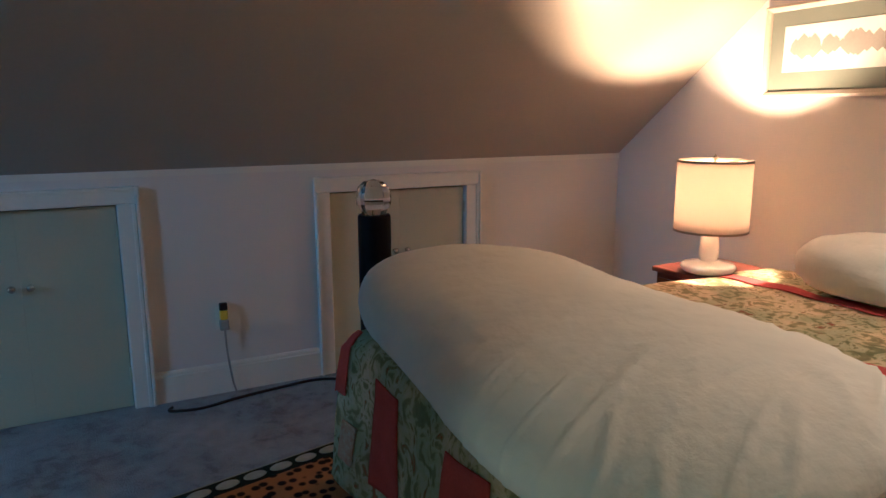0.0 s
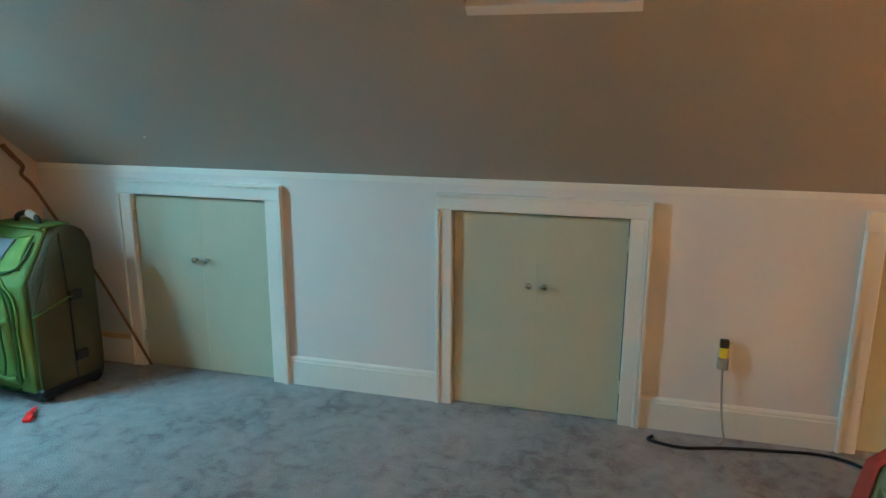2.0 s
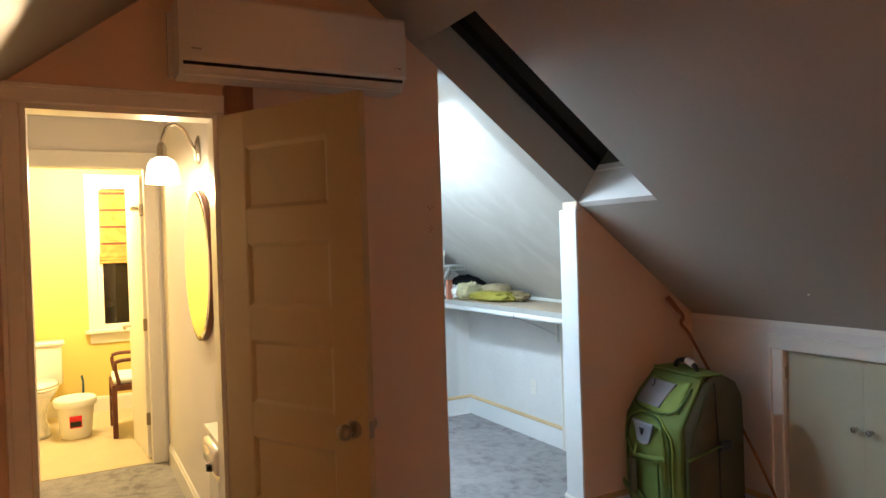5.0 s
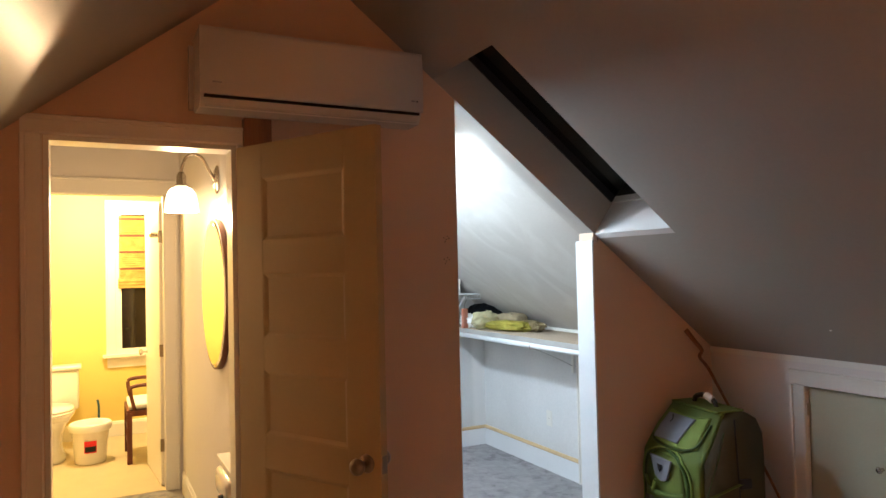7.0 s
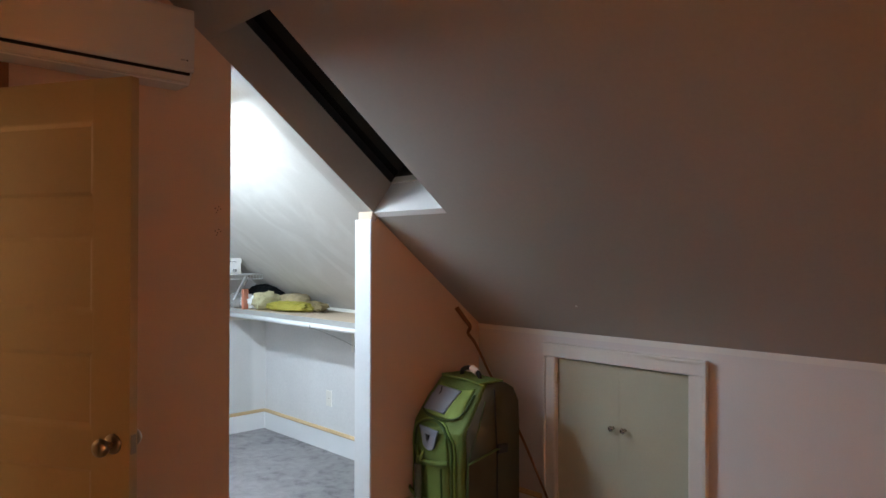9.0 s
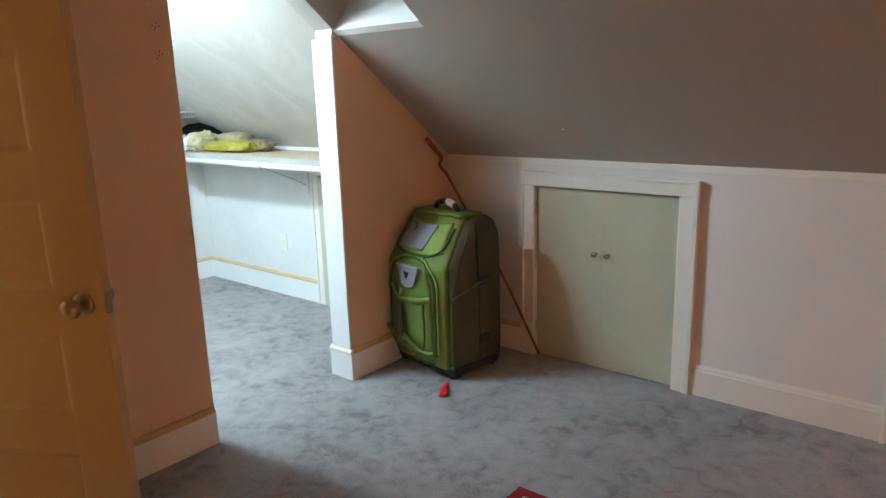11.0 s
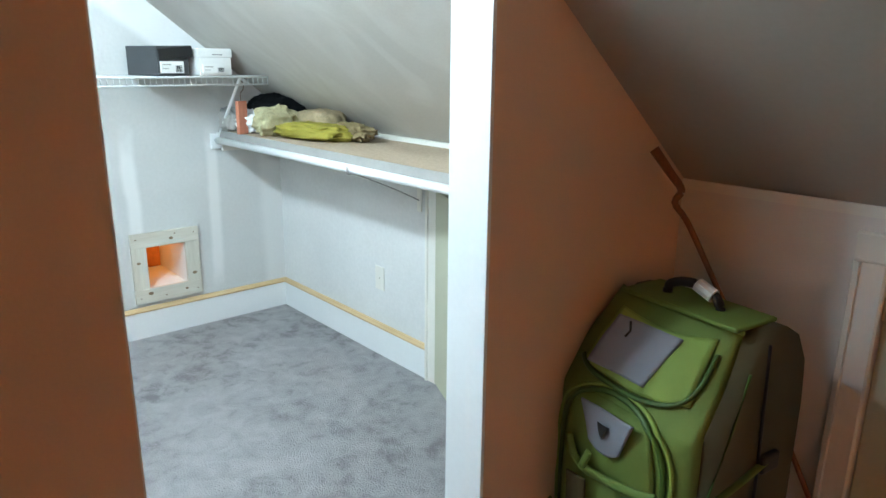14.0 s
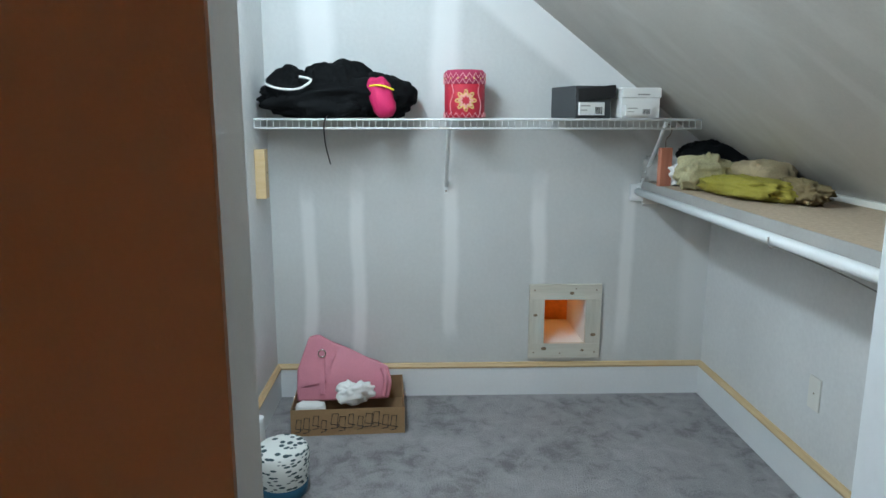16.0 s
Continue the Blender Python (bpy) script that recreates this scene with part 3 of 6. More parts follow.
def strip(profile, start, end, out, face, bm=None):
    """Sweep a profile from start to end; its width goes along out and its thickness along face."""
    bm = bm or bmesh.new()
    s, e, o, f = Vector(start), Vector(end), Vector(out), Vector(face)
    a = [bm.verts.new(s + o * w + f * t) for w, t in profile]
    b = [bm.verts.new(e + o * w + f * t) for w, t in profile]
    bm.faces.new(a)
    bm.faces.new(b[::-1])
    for i in range(len(a)):
        j = (i + 1) % len(a)
        bm.faces.new((a[i], a[j], b[j], b[i]))
    return bm


def knob(parent, at, face):
    """A small turned pull on a short neck."""
    m = Matrix.Translation(at) @ Vector(face).to_track_quat("Z", "Y").to_matrix().to_4x4()
    part("knob", moved(lathe([(0.0, 0.0), (0.009, 0.0), (0.006, 0.006), (0.006, 0.014), (0.014, 0.02), (0.016, 0.027), (0.011, 0.033), (0.0, 0.034)], 16), m), M_CHROME, parent, "small nickel knob", True)


for i, (a, b) in enumerate(DOORS):
    d = thing(f"door_{i + 1}", (a, 0, 0), "pair of sage green cupboard doors with two small knobs, closed", "cupboard door", "low cupboard doors", kind="structure")
    w = b - a
    part("door_leaf", boxes((0.004, w / 2 - 0.0003, 0.012, 0.034, 0.006, DH - 0.008)), M_SAGE, d, bevel=0.0007)
    part("door_leaf", boxes((w / 2 + 0.0003, w - 0.004, 0.012, 0.034, 0.006, DH - 0.008)), M_SAGE, d, bevel=0.0007)
    knob(d, (w / 2 - 0.035, 0.012, 0.617), (0, -1, 0))
    knob(d, (w / 2 + 0.035, 0.012, 0.617), (0, -1, 0))
    for zz in (0.14, 0.80):
        part("hinge", tube([(0.004, 0.008, zz), (0.004, 0.008, zz + 0.06)], 0.006), M_SAGE, d)
        part("hinge", tube([(w - 0.004, 0.008, zz), (w - 0.004, 0.008, zz + 0.06)], 0.006), M_SAGE, d)
    cp = casing_profile(0.078)
    part("casing", strip(cp, (0, -0.0005, 0), (0, -0.0005, DH), (-1, 0, 0), (0, -1, 0)), M_TRIM, d)
    part("casing", strip(cp, (w, -0.0005, 0), (w, -0.0005, DH), (1, 0, 0), (0, -1, 0)), M_TRIM, d)
    part("backband", boxes((w + 0.0785, w + 0.092, -0.034, -0.0005, 0.0, DH + 0.078)), M_TRIM, d, bevel=0.002)
    part("head_casing", strip(cp, (-0.078, -0.0005, DH), (w + 0.078, -0.0005, DH), (0, 0, 1), (0, -1, 0)), M_TRIM, d)

BB = [(0, 0), (0, 0.016), (0.125, 0.016), (0.128, 0.012), (0.140, 0.011), (0.150, 0.005), (0.150, 0)]


def baseboard(start, end, face, material=None):
    bm = strip(BB, start, end, (0, 0, 1), face)
    return put("baseboard", bm, material or M_TRIM, label="white painted wooden baseboard with a moulded top", category="baseboard", kind="structure")


def closet_base(start, end, face, bead=None):
    """White board with a raw pine bead on top."""
    b = put("baseboard", strip([(0, 0), (0, 0.016), (0.142, 0.016), (0.142, 0)], start, end, (0, 0, 1), face), M_PRIMED, label="white baseboard with an unpainted pine bead on top", category="baseboard", kind="structure")
    s = Vector(start) + Vector((0, 0, 0.143))
    e = Vector(end) + Vector((0, 0, 0.143))
    part("bead", strip([(0, 0), (0, 0.020), (0.008, 0.022), (0.016, 0.014), (0.022, 0.010), (0.024, 0)], s, e, (0, 0, 1), face), bead or (M_PINE if face[0] else M_PINEX), b, "thin bead")


edges = [0.0] + [q for a, b in DOORS for q in (a - 0.079, b + 0.0795)] + [END_X]
for a, b in zip(edges[::2], edges[1::2]):
    if b - a > 0.02:
        (closet_base if a == 0 else baseboard)((a, 0, 0), (b, 0, 0), (0, -1, 0))
put("trim_slope", boxes((0.001, END_X - 0.001, -0.008, -0.0005, K - 0.030, K - 0.002)), M_TRIM, label="thin white strip along the top of the low wall", category="trim", kind="structure")

# partition between bedroom and closet, with the closet opening and the hall door opening
PT = 0.115
POST_Y, JAMB_Y = -0.838, -1.646
HALL_R, HALL_L, HALL_H = -2.650, -3.322, 2.088
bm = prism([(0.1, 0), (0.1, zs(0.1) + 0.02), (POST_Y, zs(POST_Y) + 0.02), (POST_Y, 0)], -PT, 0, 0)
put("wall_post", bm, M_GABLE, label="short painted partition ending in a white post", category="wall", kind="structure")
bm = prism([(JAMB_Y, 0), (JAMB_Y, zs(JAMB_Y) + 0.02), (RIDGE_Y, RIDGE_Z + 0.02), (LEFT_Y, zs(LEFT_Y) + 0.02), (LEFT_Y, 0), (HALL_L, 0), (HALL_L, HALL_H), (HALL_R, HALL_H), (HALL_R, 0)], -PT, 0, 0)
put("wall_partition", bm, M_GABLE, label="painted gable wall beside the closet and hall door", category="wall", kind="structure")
put("trim_post", boxes((-PT - 0.016, 0.004, POST_Y - 0.012, POST_Y - 0.0005, 0.152, 1.70)), M_PRIMED, bevel=0.002, label="white painted end board of the partition", category="trim", kind="structure")
put("trim_jamb", boxes((-PT, -0.0015, JAMB_Y + 0.0005, JAMB_Y + 0.004, 0.0, zs(JAMB_Y) + 0.0)), M_WALL, label="white painted end of the gable wall at the closet opening", category="trim", kind="structure")
closet_base((0, -0.023, 0), (0, POST_Y, 0), (1, 0, 0))
closet_base((0.016, POST_Y - 0.0005, 0), (-PT - 0.030, POST_Y - 0.0005, 0), (0, -1, 0), M_TRIM)
closet_base((0, JAMB_Y, 0), (0, HALL_R + 0.075, 0), (1, 0, 0))
baseboard((0, HALL_L - 0.075, 0), (0, LEFT_Y, 0), (1, 0, 0))
put("wall_end", prism([(0.1, 0), (0.1, zs(0.1)), (RIDGE_Y, RIDGE_Z), (LEFT_Y - 0.1, zs(LEFT_Y - 0.1)), (LEFT_Y - 0.1, 0)], END_X, END_X + 0.1, 0), M_WALL, label="painted gable end wall behind the bed", category="wall", kind="structure")
baseboard((END_X, 0, 0), (END_X, LEFT_Y, 0), (-1, 0, 0))
put("wall_knee_far", boxes((0, END_X, LEFT_Y - 0.1, LEFT_Y, 0, K)), M_WALL, label="opposite low painted wall", category="wall", kind="structure")

# hall door frame on the bedroom side
hf = thing("door_frame", (0, HALL_R, 0), "plain painted door frame round the hall opening", "door frame", kind="structure")
cw = HALL_L - HALL_R
part("jamb", boxes((-PT - 0.002, 0.002, -0.018, 0.0, 0, HALL_H - 0.018)), M_TRIM, hf)
part("jamb", boxes((-PT - 0.002, 0.002, cw, cw + 0.018, 0, HALL_H - 0.018)), M_TRIM, hf)
part("head", boxes((-PT - 0.002, 0.002, cw, 0.0, HALL_H - 0.018, HALL_H)), M_TRIM, hf)
cp = casing_profile(0.07)
part("casing", strip(cp, (0.0005, 0.002, 0), (0.0005, 0.002, HALL_H), (0, 1, 0), (1, 0, 0)), M_TRIM, hf)
part("casing", strip(cp, (0.0005, cw - 0.002, 0), (0.0005, cw - 0.002, HALL_H), (0, -1, 0), (1, 0, 0)), M_TRIM, hf)
part("head_casing", strip(cp, (0.0005, cw - 0.07, HALL_H + 0.001), (0.0005, 0.07, HALL_H + 0.001), (0, 0, 1), (1, 0, 0)), M_TRIM, hf)

# closet shell
HA = (-0.845, -0.632, 0.258, 0.492)
put("wall_closet_back", boxes((CL_X - 0.1, CL_X, CL_L - 0.1, HA[0], 0, 2.9), (CL_X - 0.1, CL_X, HA[1], 0.25, 0, 1.85), (CL_X - 0.1, CL_X, HA[0], HA[1], HA[3], 2.2), (CL_X - 0.1, CL_X, HA[0], HA[1], 0.0, HA[2])), M_BACK,
    label="closet back wall with pale patched plaster", category="wall", kind="structure")
put("wall_closet_side", boxes((CL_X, -PT, CL_L - 0.08, CL_L, 0, 2.9)), M_CLOSET, label="closet side wall in pale paint", category="wall", kind="structure")
CD0, CD1 = -1.09, -0.24
put("wall_closet_low", boxes((CL_X, CD0, CL_Y, CL_Y + 0.1, 0, 1.05), (CD1, -PT, CL_Y, CL_Y + 0.1, 0, 1.05), (CD0, CD1, CL_Y, CL_Y + 0.1, 0.92, 1.05)), M_CLOSET, label="low closet wall below the shelf", category="wall", kind="structure")
# the same painted shade behind the closet's low door
put("void_shade_closet", boxes((CD0 - 0.3, -PT - 0.004, CL_Y + 0.102, CL_Y + 0.15, 0, 0.95)), M_VOID_SHADE, label="black sheet for the shaded space behind the low closet wall", category="wall", kind="structure")


closet_base((CL_X, CL_Y, 0), (CL_X, CL_L, 0), (1, 0, 0))
closet_base((CL_X + 0.016, CL_Y, 0), (CD0 - 0.07, CL_Y, 0), (0, -1, 0))
closet_base((CL_X + 0.016, CL_L, 0), (-PT, CL_L, 0), (0, 1, 0))

# hall and bathroom shell
HY = -2.585
put("wall_hall", boxes((-2.60, -PT, HY, HY + 0.1, 0, 2.6)), M_WALL, label="cream hall wall with mirror and lamp", category="wall", kind="structure")
put("wall_hall_far", boxes((-2.60, -PT, -3.85, -3.75, 0, 2.6)), M_WALL, label="opposite cream hall wall", category="wall", kind="structure")
put("ceiling_hall", boxes((-4.75, -PT, -4.3, -2.1, 2.50, 2.6)), M_CEIL, label="flat painted hall ceiling", category="ceiling", kind="structure")
BX = -2.60
put("wall_bathroom_front", boxes((BX - 0.1, BX, -2.70, -2.1, 0, 2.5), (BX - 0.1, BX, -4.3, -3.50, 0, 2.5), (BX - 0.1, BX, -3.50, -2.70, 2.15, 2.5)), M_WALL, label="hall end wall with the bathroom doorway", category="wall", kind="structure")
put("wall_bathroom_back", boxes((-4.75, -4.65, -4.3, -2.1, 0, 2.5)), M_YELLOW, label="yellow bathroom wall with a window", category="wall", kind="structure")
put("wall_bathroom_side", boxes((-4.65, BX - 0.1, -4.3, -4.2, 0, 2.5)), M_YELLOW, label="yellow bathroom side wall", category="wall", kind="structure")
put("wall_bathroom_other", boxes((-4.65, BX - 0.1, -2.2, -2.1, 0, 2.5)), M_YELLOW, label="other yellow bathroom side wall", category="wall", kind="structure")
put("floor_bathroom", boxes((-4.75, BX, -4.3, -2.1, -0.05, 0.003)), M_TILE, label="pale square floor tiles in the bathroom", category="floor", kind="structure")
bf = thing("door_frame_bathroom", (BX, -2.70, 0), "cream painted frame round the bathroom doorway", "door frame", kind="structure")
part("casing", strip(casing_profile(0.10), (0.0005, 0, 0), (0.0005, 0, 2.15), (0, 1, 0), (1, 0, 0)), M_TRIM, bf)
part("casing", strip(casing_profile(0.10), (0.0005, -0.80, 0), (0.0005, -0.80, 2.15), (0, -1, 0), (1, 0, 0)), M_TRIM, bf)
part("head_casing", strip(casing_profile(0.12), (0.0005, -0.90, 2.15), (0.0005, 0.10, 2.15), (0, 0, 1), (1, 0, 0)), M_TRIM, bf)
baseboard((-2.50, HY, 0), (-PT, HY, 0), (0, -1, 0))
baseboard((-4.65, -2.2, 0), (-4.65, -4.2, 0), (1, 0, 0))

# ---- bedroom things ----


def bed():
    b = thing("bed", (3.74, -1.90, 0), "bed with a flowered red and green patchwork quilt", "bed")
    L, W = 2.14, 1.46
    part("box_spring", moved(rbox(L, W - 0.06, 0.24, 0.03), pose(L / 2 + 0.03, 0, 0.10)), M_WHITECLOTH, b)
    part("mattress", moved(rbox(L, W - 0.02, 0.26, 0.06), pose(L / 2 + 0.03, 0, 0.335)), M_WHITECLOTH, b)
    for lx in (0.12, 2.05):
        for ly in (-0.6, 0.6):
            part("leg", lathe([(0.03, 0), (0.03, 0.1)], 12, (lx, ly, 0)), M_DARKWOOD, b)
    return b


bed()


def drape(u, v, lift=0.0):
    """The quilt: u along the bed from foot hem to head, v across from hem to hem."""
    L, W, H = 2.10, 1.56, 0.61
    drop = 0.50
    s = -drop + u * (L + drop)
    q = -W / 2 - drop + v * (W + 2 * drop)
    r = 0.07

    def fold(a, lim):
        if a <= lim - r:
            return a, 0.0
        e = a - (lim - r)
        if e < r * math.pi / 2:
            return lim - r + r * math.sin(e / r), r - r * math.cos(e / r)
        return lim + 0.10 * (e - r * math.pi / 2), r + e - r * math.pi / 2
    fx, dx = fold(-s, 0.0)
    fy, dy = fold(abs(q), W / 2)
    d = max(dx, dy) if min(dx, dy) <= 0 else min((dx ** 2 + dy ** 2) ** 0.5, 0.53)
    hang = min(1.0, d / 0.4)
    wave = 0.030 * hang * math.sin(9 * (q if dx > dy else s) + 1.3) + 0.018 * noise.noise(Vector((s * 4, q * 4, 2)))
    x = -fx - (wave if dx > dy else 0)
    y = math.copysign(fy + (wave if dy >= dx and dy > 0 else 0), q)
    z = H - d + 0.012 * noise.noise(Vector((s * 6, q * 6, 0))) * (1 - hang) + lift
    k = lift if d > 0.05 else 0
    return (x - (k if dx > 0.05 else 0), y + math.copysign(k if dy > 0.05 else 0, q), max(z, 0.05))


def quilt():
    q = thing("patchwork_quilt", (3.735, -1.90, 0), "flowered cotton patchwork quilt hanging over the bed edges", "quilt")
    part("cover", sheet(drape, 90, 96, 0.012), M_QUILT, q, smooth=True)

    def patch(u0, u1, v0, v1, cut=0.0, cloth=None):
        def fn(a, c):
            uu = u0 + a * (u1 - u0)
            lo, hi = v0 + cut * a * (v1 - v0), v1 - cut * (1 - a) * (v1 - v0)
            p = drape(uu, lo + c * (hi - lo), 0.008)
            return p
        part("red_patch", sheet(fn, 24, 12, 0.004), cloth or M_REDCLOTH, q, "rust flowered patch" if cloth else "plain red cotton patch", True)
    for u0, u1, v0, v1 in ((0.115, 0.205, 0.775, 0.822), (0.03, 0.165, 0.62, 0.695), (0.03, 0.165, 0.42, 0.495), (0.03, 0.165, 0.22, 0.295), (0.02, 0.10, 0.86, 0.90)):
        patch(u0, u1, v0, v1)
    patch(0.035, 0.085, 0.735, 0.772, 0.0, M_RUSTCLOTH)
    patch(0.30, 0.98, 0.800, 0.832)
    patch(0.30, 0.98, 0.168, 0.200)
    patch(0.62, 0.66, 0.21, 0.79)
    patch(0.86, 0.89, 0.21, 0.79)


quilt()


def duvet():
    bm = bmesh.new()
    n, m = 220, 120
    rows = []
    for i in range(n + 1):
        t = i / n
        y = -0.95 - 1.80 * t
        cap = min(1.0, (1 - abs(1 - 2 * min(max(t, 0.0), 1.0)) ** 4.5)) ** 0.5
        row = []
        for j in range(m):
            a = 2 * math.pi * j / m
            ca, sa = math.cos(a), math.sin(a)
            px = math.copysign(abs(ca) ** 0.72, ca) * 0.38 * cap
            pz = math.copysign(abs(sa) ** 0.8, sa) * 0.137 * cap
            w = 0.013 * noise.noise(Vector((px * 4, y * 3.2, pz * 4))) + 0.003 * abs(noise.noise(Vector((px * 4 + y * 3, y * 11 + px * 6, pz * 6))))
            w += 0.0018 * noise.noise(Vector((px * 16, y * 22, pz * 16)))
            cr = noise.noise(Vector((px * 3.0 + 0.8 * y, y * 9.0 - px * 5.0, 4.0)))
            w += 0.009 * max(0.0, 1 - abs(cr) * 9) * max(0.04, (t - 0.5) * 1.7)
            x = 4.11 - 0.025 * t + px * (1 + w * 2.5)
            droop = max(0.0, -ca) * min(1.0, 0.95 * t) * cap * (1.0 - 0.45 * max(0.0, sa))
            x -= 0.14 * droop
            low = 0.615 - max(0.0, 3.80 - x) * 1.9
            z = max(low, 0.75 - 0.10 * droop + pz * (1.0 - 0.22 * t + 0.05 * math.sin(y * 4)) + w * (1.0 if sa > -0.2 else 0))
            row.append(bm.verts.new((x, y, z)))
        rows.append(row)
    for a, b in zip(rows, rows[1:]):
        for j in range(m):
            bm.faces.new((a[j], a[(j + 1) % m], b[(j + 1) % m], b[j]))
    bmesh.ops.remove_doubles(bm, verts=bm.verts[:], dist=0.0005)
    put("duvet", bm, M_WHITECLOTH, smooth=True, label="thick white duvet rolled up across the foot of the bed", category="duvet")


duvet()
for y, rz in ((-1.80, 4), (-2.44, -3)):
    p = put("pillow", blob((0.42, 0.60, 0.24), 3 + y, 0.07, 2.2, power=2.4), M_WHITECLOTH, smooth=True, label="white pillow lying on the quilt at the head of the bed", category="pillow", group="bed pillows")
    p.matrix_basis = pose(5.66, y, 0.625, 0, -6, rz)

ns = thing("nightstand", (5.62, -1.015, 0), "small red-brown wooden nightstand beside the bed", "nightstand")
part("top", moved(rbox(0.44, 0.30, 0.025, 0.006), pose(0, 0, 0.575)), M_DARKWOOD, ns)
part("body", boxes((-0.20, 0.20, -0.13, 0.13, 0.30, 0.575)), M_DARKWOOD, ns)
part("drawer_front", boxes((-0.212, -0.20, -0.115, 0.115, 0.33, 0.55)), M_DARKWOOD, ns, bevel=0.003)
for lx in (-0.18, 0.18):
    for ly in (-0.11, 0.11):
        part("leg", boxes((lx - 0.02, lx + 0.02, ly - 0.02, ly + 0.02, 0, 0.30)), M_DARKWOOD, ns)


def table_lamp(at, group):
    la = thing("table_lamp", at, "lit table lamp, white ceramic base and pale drum shade", "lamp", group)
    part("foot", lathe([(0, 0), (0.085, 0), (0.115, 0.012), (0.125, 0.03), (0.115, 0.045), (0.06, 0.055), (0.045, 0.06), (0, 0.06)], 40), M_CERAMIC, la, smooth=True)
    part("stem", lathe([(0.038, 0.055), (0.045, 0.10), (0.04, 0.16), (0.03, 0.20), (0.012, 0.22), (0.012, 0.36), (0, 0.36)], 28), M_CERAMIC, la, smooth=True)
    # unseen disc added below the bulb to stop a pool on the nightstand
    part("lamp_holder", lathe([(0, 0.30), (0.016, 0.30), (0.042, 0.325), (0.042, 0.332), (0, 0.332)], 24), M_STEEL, la, "dark metal lamp holder, widened to block light downwards", True)
    part("shade", lathe([(0.163, 0.20), (0.163, 0.52), (0.160, 0.52), (0.160, 0.20), (0.163, 0.20)], 56), M_SHADE, la, "pale linen drum shade, glowing", True)
    for z in (0.197, 0.513):
        part("shade_ring", lathe([(0.166, z), (0.166, z + 0.010), (0.158, z + 0.010), (0.158, z), (0.166, z)], 56), M_STEEL, la)
    bm = bmesh.new()
    for k in range(3):
        a = k * 2.094
        tube([(0, 0, 0.50), (0.160 * math.cos(a), 0.160 * math.sin(a), 0.515)], 0.003, 6, bm)
    part("spider", bm, M_STEEL, la)
    part("finial", lathe([(0, 0.50), (0.008, 0.50), (0.005, 0.52), (0.011, 0.535), (0, 0.55)], 14), M_STEEL, la, smooth=True)
    return la


table_lamp((5.52, -1.10, 0.60), "table lamps")


# stand and shade for the added fill lights, all out of view
def fill_floor_lamp(at, z0, z1, r0, r1, cloth):
    f = thing("fill_floor_lamp", at, "unseen floor lamp with a pale drum shade, added as fill light", "lamp", "floor lamps")
    part("base", lathe([(0, 0), (0.13, 0), (0.13, 0.015), (0.02, 0.03), (0, 0.03)], 32), M_STEEL, f)
    part("pole", lathe([(0.011, 0.03), (0.011, z0 + 0.05)], 14), M_STEEL, f)
    part("shade", lathe([(r0, z0), (r1, z1), (r1 - 0.003, z1), (r0 - 0.003, z0), (r0, z0)], 48), cloth, f, "pale linen shade, glowing", True)
    bm = bmesh.new()
    for k in range(3):
        a = k * 2.094
        tube([(0, 0, z0 + 0.045), ((r0 - 0.004) * math.cos(a), (r0 - 0.004) * math.sin(a), z0 + 0.02)], 0.003, 6, bm)
    part("spider", bm, M_STEEL, f)


fill_floor_lamp((2.90, -4.40, 0), 1.15, 1.50, 0.18, 0.15, M_SHADE)
# unseen stand added round the duvet's fill light
fill_floor_lamp((5.20, -3.08, 0), 1.75, 2.12, 0.23, 0.16, M_SHADE_LINED)

# framed picture over the bed
pic = thing("framed_picture", (END_X, -1.50, 1.40), "wide framed picture with a green mount and three pale panels", "picture")
pw, ph = 0.50, 0.42
fp = [(0, 0), (0, 0.022), (0.012, 0.028), (0.026, 0.020), (0.03, 0.012), (0.03, 0)]
for a, b, o in (((-0.001, pw, 0), (-0.001, -pw, 0), (0, 0, 1)), ((-0.001, pw, ph), (-0.001, -pw, ph), (0, 0, -1)), ((-0.001, pw, 0), (-0.001, pw, ph), (0, -1, 0)), ((-0.001, -pw, 0), (-0.001, -pw, ph), (0, 1, 0))):
    part("frame_side", strip(fp, a, b, o, (-1, 0, 0)), M_FRAME, pic)
part("mount", boxes((-0.010, -0.002, -pw + 0.02, pw - 0.02, 0.02, ph - 0.02)), M_MAT, pic, "grey-green mount board")
part("print", boxes((-0.0125, -0.0105, -0.38, 0.40, 0.115, 0.32)), M_PAPER, pic, "pale drawing")
for k in range(26):
    yy = -0.34 + 0.027 * k + random.uniform(-0.01, 0.01)
    h = random.uniform(0.02, 0.06)
    part("drawn_tree", moved(lathe([(0, -h), (h * 0.7, -h * 0.4), (h * 0.5, h * 0.5), (0, h)], 7), Matrix.Translation((-0.0128, yy, 0.225)) @ Matrix.Diagonal((0.01, 1, 1, 1))), M_GREYPL, pic, "grey ink tree")

# black pedestal with a crystal ball
pd = thing("crystal_pedestal", (4.13, -0.42, 0), "tall black column with a faceted crystal ball on top", "ornament")
part("column", lathe([(0, 0), (0.10, 0), (0.10, 0.02), (0.078, 0.03), (0.075, 0.05), (0.075, 0.875), (0.07, 0.885), (0, 0.885)], 40), M_BLACK, pd)
part("crystal", lathe([(0, 0.886), (0.05, 0.886), (0.078, 0.93), (0.082, 0.965), (0.07, 1.01), (0.045, 1.035), (0, 1.045)], 9), M_CRYSTAL, pd, "faceted clear crystal")

# wall socket, plug and its cord
so = thing("wall_socket", (3.507, 0, 0.402), "wall socket with a black and yellow plug", "socket")
part("plate", boxes((-0.035, 0.035, -0.006, -0.0005, -0.085, 0.03)), M_TRIM, so, bevel=0.002)
